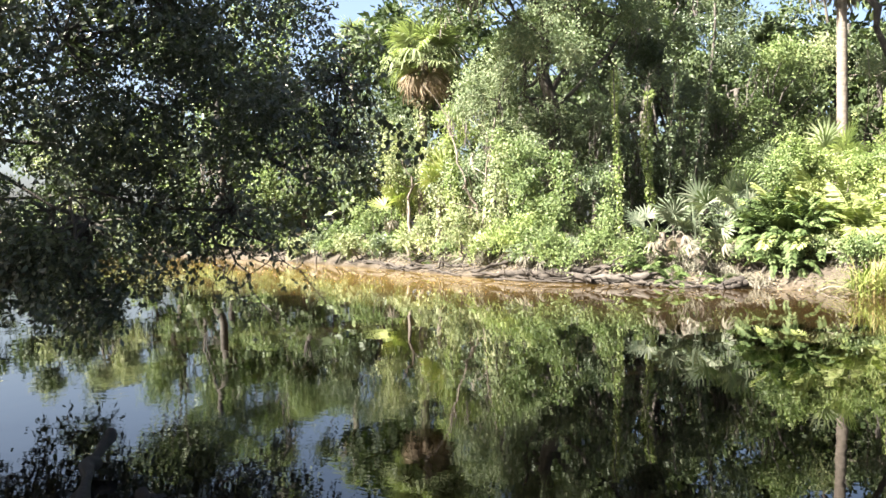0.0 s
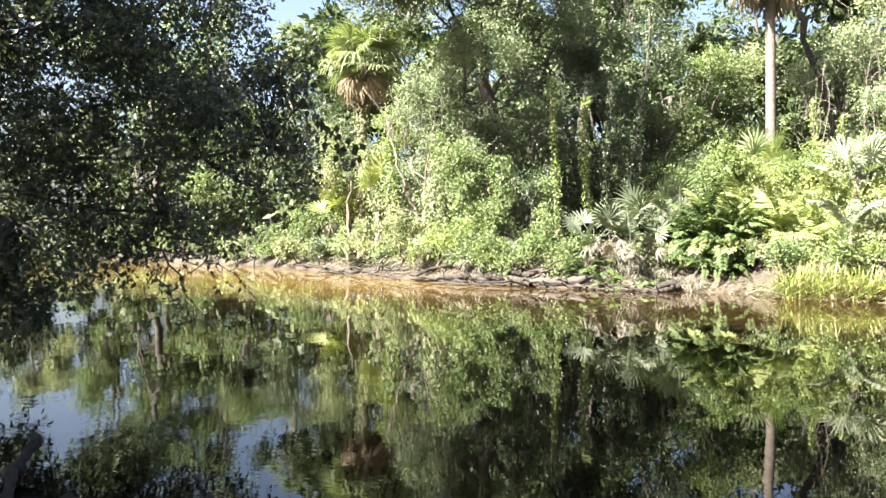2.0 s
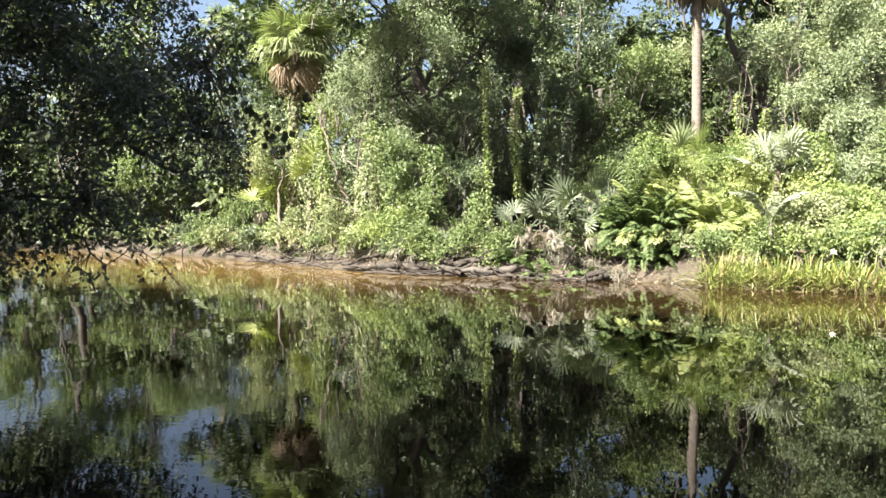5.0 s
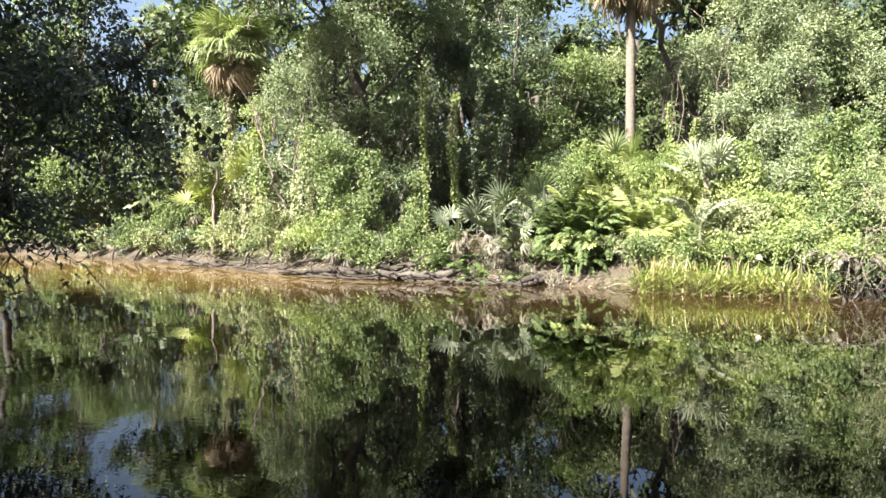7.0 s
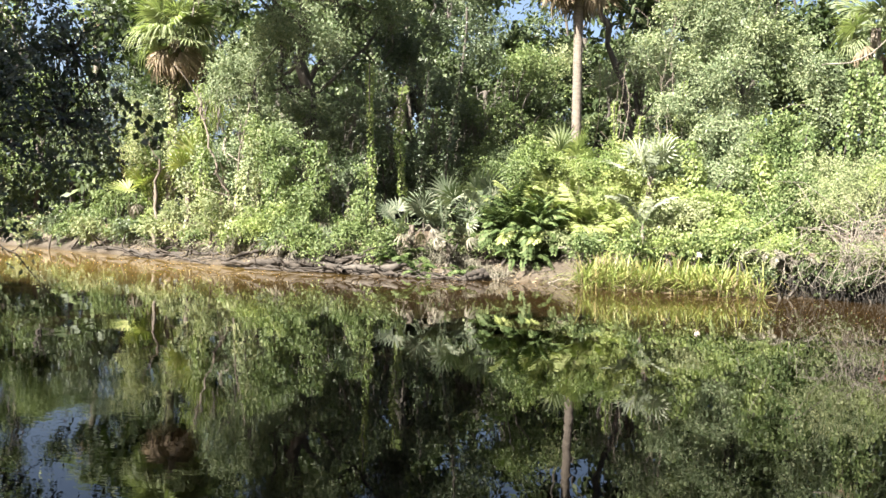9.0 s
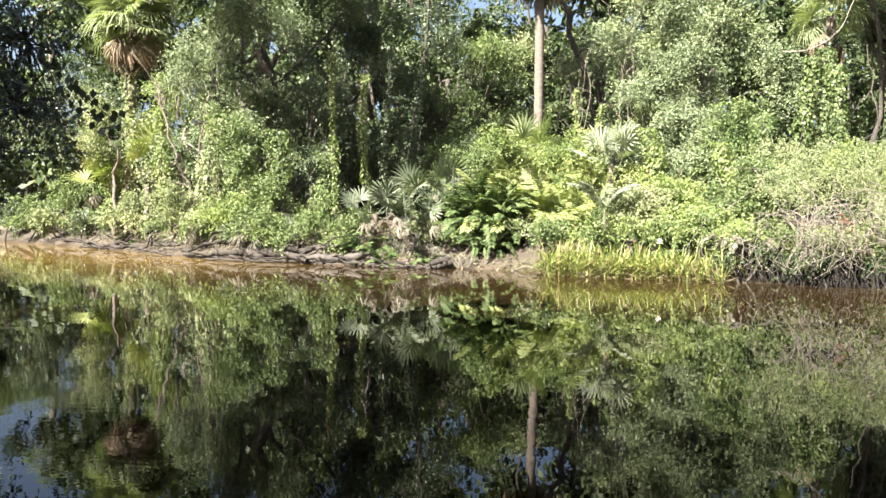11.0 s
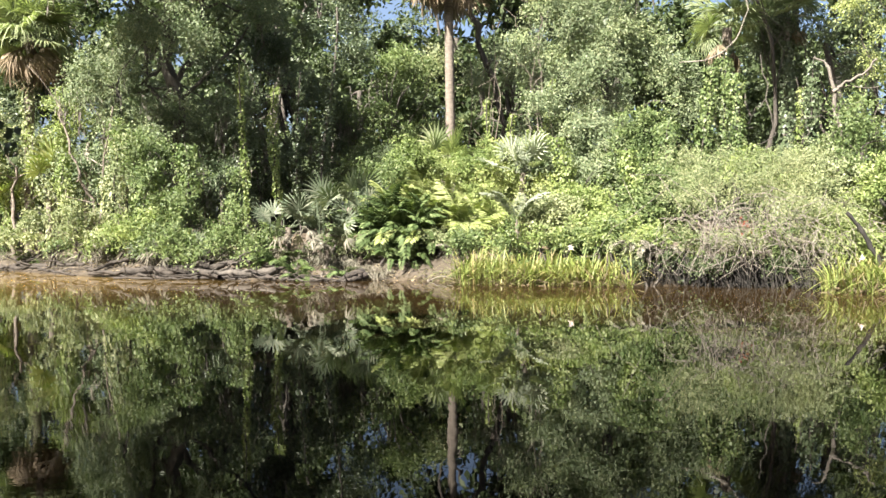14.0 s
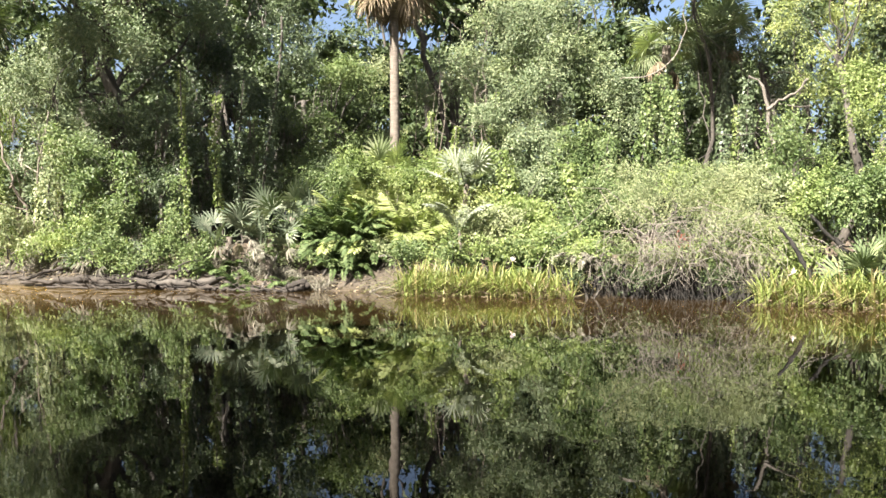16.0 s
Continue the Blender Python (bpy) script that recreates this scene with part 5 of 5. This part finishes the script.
log([bank(-29.8, 27.40, 0.09), bank(-28.3, 26.70, 0.13), bank(-27.4, 26.40, 0.15)], (0.04, 0.06), "dark root reaching down to the water", None, "driftwood", 5, 46)
log([bank(-10.2, 19.1, 0.02), bank(-9.4, 19.2, 0.12), bank(-8.6, 19.45, 0.18)], (0.03, 0.10), "rotten dark log end on the mud", None, "driftwood", 4, 47)
log([bank(-10.0, 19.1, 0.0), bank(-9.2, 19.2, 0.06), bank(-8.4, 19.4, 0.12)], (0.04, 0.09), "dark rotten stump root at the water", None, "driftwood", 5, 5)
log([bank(-11.4, 19.7, 0.0), bank(-10.9, 19.9, 0.3), bank(-10.3, 20.1, 0.62)], (0.025, 0.018), "pale stick leaning on the bank", BLEACHED, "leaning_stick", 0, 6, "stick")
log([bank(-4.4, 19.0, 0.0), bank(-3.4, 18.9, 0.12), bank(-2.2, 18.6, 0.06)], (0.022, 0.012), "pale bent stick at the water", BLEACHED, "leaning_stick", 0, 7, "stick")
log([bank(-29.5, 27.3), bank(-27.0, 25.2), bank(-25.2, 24.0)], (0.07, 0.03), "dark driftwood on the far mud", None, "driftwood", 6, 8)
log([bank(-33.2, 31.5), bank(-31.0, 28.9), bank(-29.6, 27.4)], (0.06, 0.04), "dark driftwood on the far mud", None, "driftwood", 4, 9)
log([(7.0, 16.1, 0.35), (6.83, 16.2, 0.85), (6.45, 16.35, 1.4)], (0.05, 0.035), "dark dead stake leaning in the leaves", SNAG_WOOD, "dead_stake", 0, 10, "stick")
log([(8.3, 16.9, 0.6), (7.8, 17.05, 1.2), (7.4, 17.2, 1.65)], (0.06, 0.035), "dark dead stake leaning in the leaves", SNAG_WOOD, "dead_stake", 0, 11, "stick")
log([(8.5, 21.1, 0.8), (8.2, 21.25, 3.2), (8.03, 21.31, 4.5), (7.95, 21.34, 5.0), (7.65, 21.44, 5.15)], (0.06, 0.025), "bleached dead tree with broken limbs", BLEACHED, "dead_tree", 0, 12, "dead tree", "dead trees")
log([(8.06, 21.3, 4.3), (8.26, 21.23, 4.5), (8.63, 21.09, 4.65), (8.92, 20.97, 5.0)], (0.045, 0.02), "bleached dead limb among vines", BLEACHED, "dead_limb", 2, 13, "dead tree", "dead trees")
log([(5.2, 26.4, 5.9), (5.08, 24.03, 5.55), (5.56, 23.94, 5.55), (6.03, 23.84, 5.7), (6.4, 23.76, 6.0), (6.57, 23.72, 6.35), (6.75, 23.68, 6.9), (6.63, 23.71, 7.25)], (0.017, 0.010), "grey bare branch curving out of the oak", TWIG, "dead_limb", 0, 14, "dead tree", "dead trees")
log([bank(0.4, 31, -0.1), (0.2, 31.0, 5.0), (-0.6, 31.0, 8.0), (-1.2, 31.0, 10.5)], (0.16, 0.08), "dark leaning trunk beside the tall palm", OAK_BARK, "leaning_tree", 5, 15, "dead tree", "dead trees")

# a dark snag that lies in the near water
log([(*spot(-50.4, 4.45), -0.06), (*spot(-50.0, 4.75), 0.03), (*spot(-49.5, 5.05), 0.09), (*spot(-48.9, 5.2), 0.10), (*spot(-48.3, 5.4), 0.16)], (0.045, 0.03), "dark waterlogged snag rising from the water", SNAG_WOOD, "snag", 0, 31, "log", "snags")
log([(*spot(-47.4, 4.45), -0.05), (*spot(-46.6, 4.55), 0.015), (*spot(-46.0, 4.6), -0.04)], (0.035, 0.03), "dark waterlogged root just above the water", SNAG_WOOD, "snag", 0, 32, "log", "snags")

# ---- the shaded live oak that hangs over the near water ----
rng = np.random.default_rng(400)
ox, oy = -11.6, 3.6
oz = gz(ox, oy) - 0.15
oak = thing("live_oak", ox, oy, oz, "shaded live oak whose small-leaved branches hang over the water", "tree")
base = np.array([ox, oy, oz])
clouds = (   # bearing, reach, z, rx, ry, rz, clumps
    (-54, 9.5, 4.2, 2.4, 1.8, 2.0, 210), (-47, 9.0, 3.6, 1.9, 1.5, 1.5, 200), (-42, 9.2, 3.4, 1.3, 1.2, 1.2, 110), (-45, 8.8, 2.3, 1.7, 1.2, 0.8, 190), (-53.0, 7.8, 0.95, 0.5, 0.5, 0.55, 42), (-49.0, 8.0, 0.8, 0.9, 0.7, 0.35, 24),
    (-37, 9.6, 2.2, 0.8, 0.9, 0.7, 16), (-34.0, 10.0, 2.35, 0.6, 0.7, 0.34, 15), (-33.8, 10.0, 3.1, 0.65, 0.7, 0.34, 14), (-39.5, 9.6, 4.3, 0.8, 0.8, 0.7, 24), (-52, 8.2, 1.1, 1.2, 0.9, 0.5, 45),
    (-41, 8.9, 1.5, 0.9, 0.8, 0.35, 24), (-46, 9.4, 1.4, 1.6, 1.0, 0.35, 50), (-55, 8.6, 2.9, 1.6, 1.2, 1.3, 110), (-51, 9.4, 5.2, 1.8, 1.4, 0.9, 80), (-55, 9.6, 6.4, 2.0, 1.6, 1.0, 70), (-35.0, 9.4, 2.75, 0.7, 0.7, 0.4, 11))
cl = []
for b0, r0, z, rx, ry, rz, n in clouds:
    x, y = spot(b0, r0)
    cl.append(blob(rng, (x - ox, y - oy, z - oz), (rx, ry, rz), n, 0.14, 0.32, 0.25, -1.0, 3))
cl = np.concatenate(cl)
cl = cl[cl[:, 2] > 0.15]
trunk_path = bend(rng, (0, 0, 0), (2.2, 1.4, 2.7), 9, 0.2)
part("trunk", tubes("trunk", [(trunk_path, np.linspace(0.36, 0.24, 9))], 12), OAK_BARK, oak)
for b0, r0, z, r1 in ((-45, 9.0, 3.6, 0.06), (-38, 9.7, 3.9, 0.045), (-34, 10.0, 3.0, 0.035), (-34.5, 9.9, 2.3, 0.03), (-41, 8.8, 1.5, 0.014), (-49, 8.2, 1.4, 0.016), (-56, 9.0, 5.6, 0.08), (-44, 9.3, 5.0, 0.05), (-50, 8.6, 3.0, 0.06)):
    x, y = spot(b0, r0)
    tip = np.array([x - ox, y - oy, z - oz])
    path = bend(rng, trunk_path[rng.integers(6, 9)], tip, 10, 0.3)
    limb = part("limb", tubes("limb", [(path, np.linspace(r1, 0.015, 10))], 8), OAK_BARK, oak)
    items = []
    near = cl[np.argsort(np.linalg.norm(cl[:, :3] - tip, axis=1))[:42], :3]
    for c in near:
        s = path[np.argmin(np.linalg.norm(path - c, axis=1))]
        items.append((bend(rng, s, c, 6, 0.3), np.linspace(0.014, 0.004, 6)))
    tagged(part("twig_spray", tubes("twig_spray", items, 5), OAK_BARK, limb), kind="stuff")
tagged(part("crown", foliage("crown", rng, cl, 1300, 0.06, 0.5, shell=0.2), SHADE_LEAF, oak), kind="stuff")
# bare hanging twigs that dip towards the water
for b0, r0, z0, b1, r1, z1 in ((-42, 8.6, 1.35, -38.6, 7.6, 0.62), (-43, 8.6, 1.3, -40.2, 7.7, 0.7), (-50, 8.0, 1.5, -48.5, 7.4, 0.5), (-41, 8.5, 1.35, -36.8, 7.8, 0.95)):
    s, e = np.array([*spot(b0, r0), z0]) - base, np.array([*spot(b1, r1), z1]) - base
    way = bend(rng, s, e, 9, 0.25)
    items = [(way, np.linspace(0.016, 0.004, 9))]
    for q in range(8):
        c = way[rng.integers(3, 9)]
        items.append((bend(rng, c, c + rng.normal(size=3) * 0.22 + np.array([0.1, 0, -0.1]), 5, 0.3), np.linspace(0.006, 0.002, 5)))
    dip = part("hanging_branch", tubes("hanging_branch", items[:1], 5), OAK_BARK, oak)
    for i_ in items[1:]:
        part("twig", tubes("twig", [i_], 5), OAK_BARK, dip)
    ends = np.array([(*i_[0][-1], 0.07) for i_ in items[1:]])
    tagged(part("leaves", foliage("leaves", rng, ends, 2200, 0.05, 0.5), SHADE_LEAF, dip), kind="stuff")
# a vine with broad leaves over the oak's edge
vx, vy = spot(-30.6, 10.0)
s, e = np.array([*spot(-33.0, 10.0), 3.0]), np.array([*spot(-29.2, 9.6), 2.15])
vine = thing("broad_leaf_vine", ox, oy, oz, "dark vine with broad round leaves trailing from the oak", "vine")
way = bend(rng, s - base, e - base, 10, 0.2)
part("stem", tubes("stem", [(way, np.linspace(0.008, 0.004, 10))], 5), OAK_BARK, vine)
k = rng.integers(0, 10, 60)
pts = way[k] + rng.normal(size=(60, 3)) * 0.09
for q in range(60):
    part("leaf", leaves("leaf", pts[q:q + 1], [(*rng.normal(size=2) * 0.4, -1.0)], [(0.3 * rng.normal(), -1.0, 0.4)], 0.10, 0.085), SHADE_LEAF, vine)
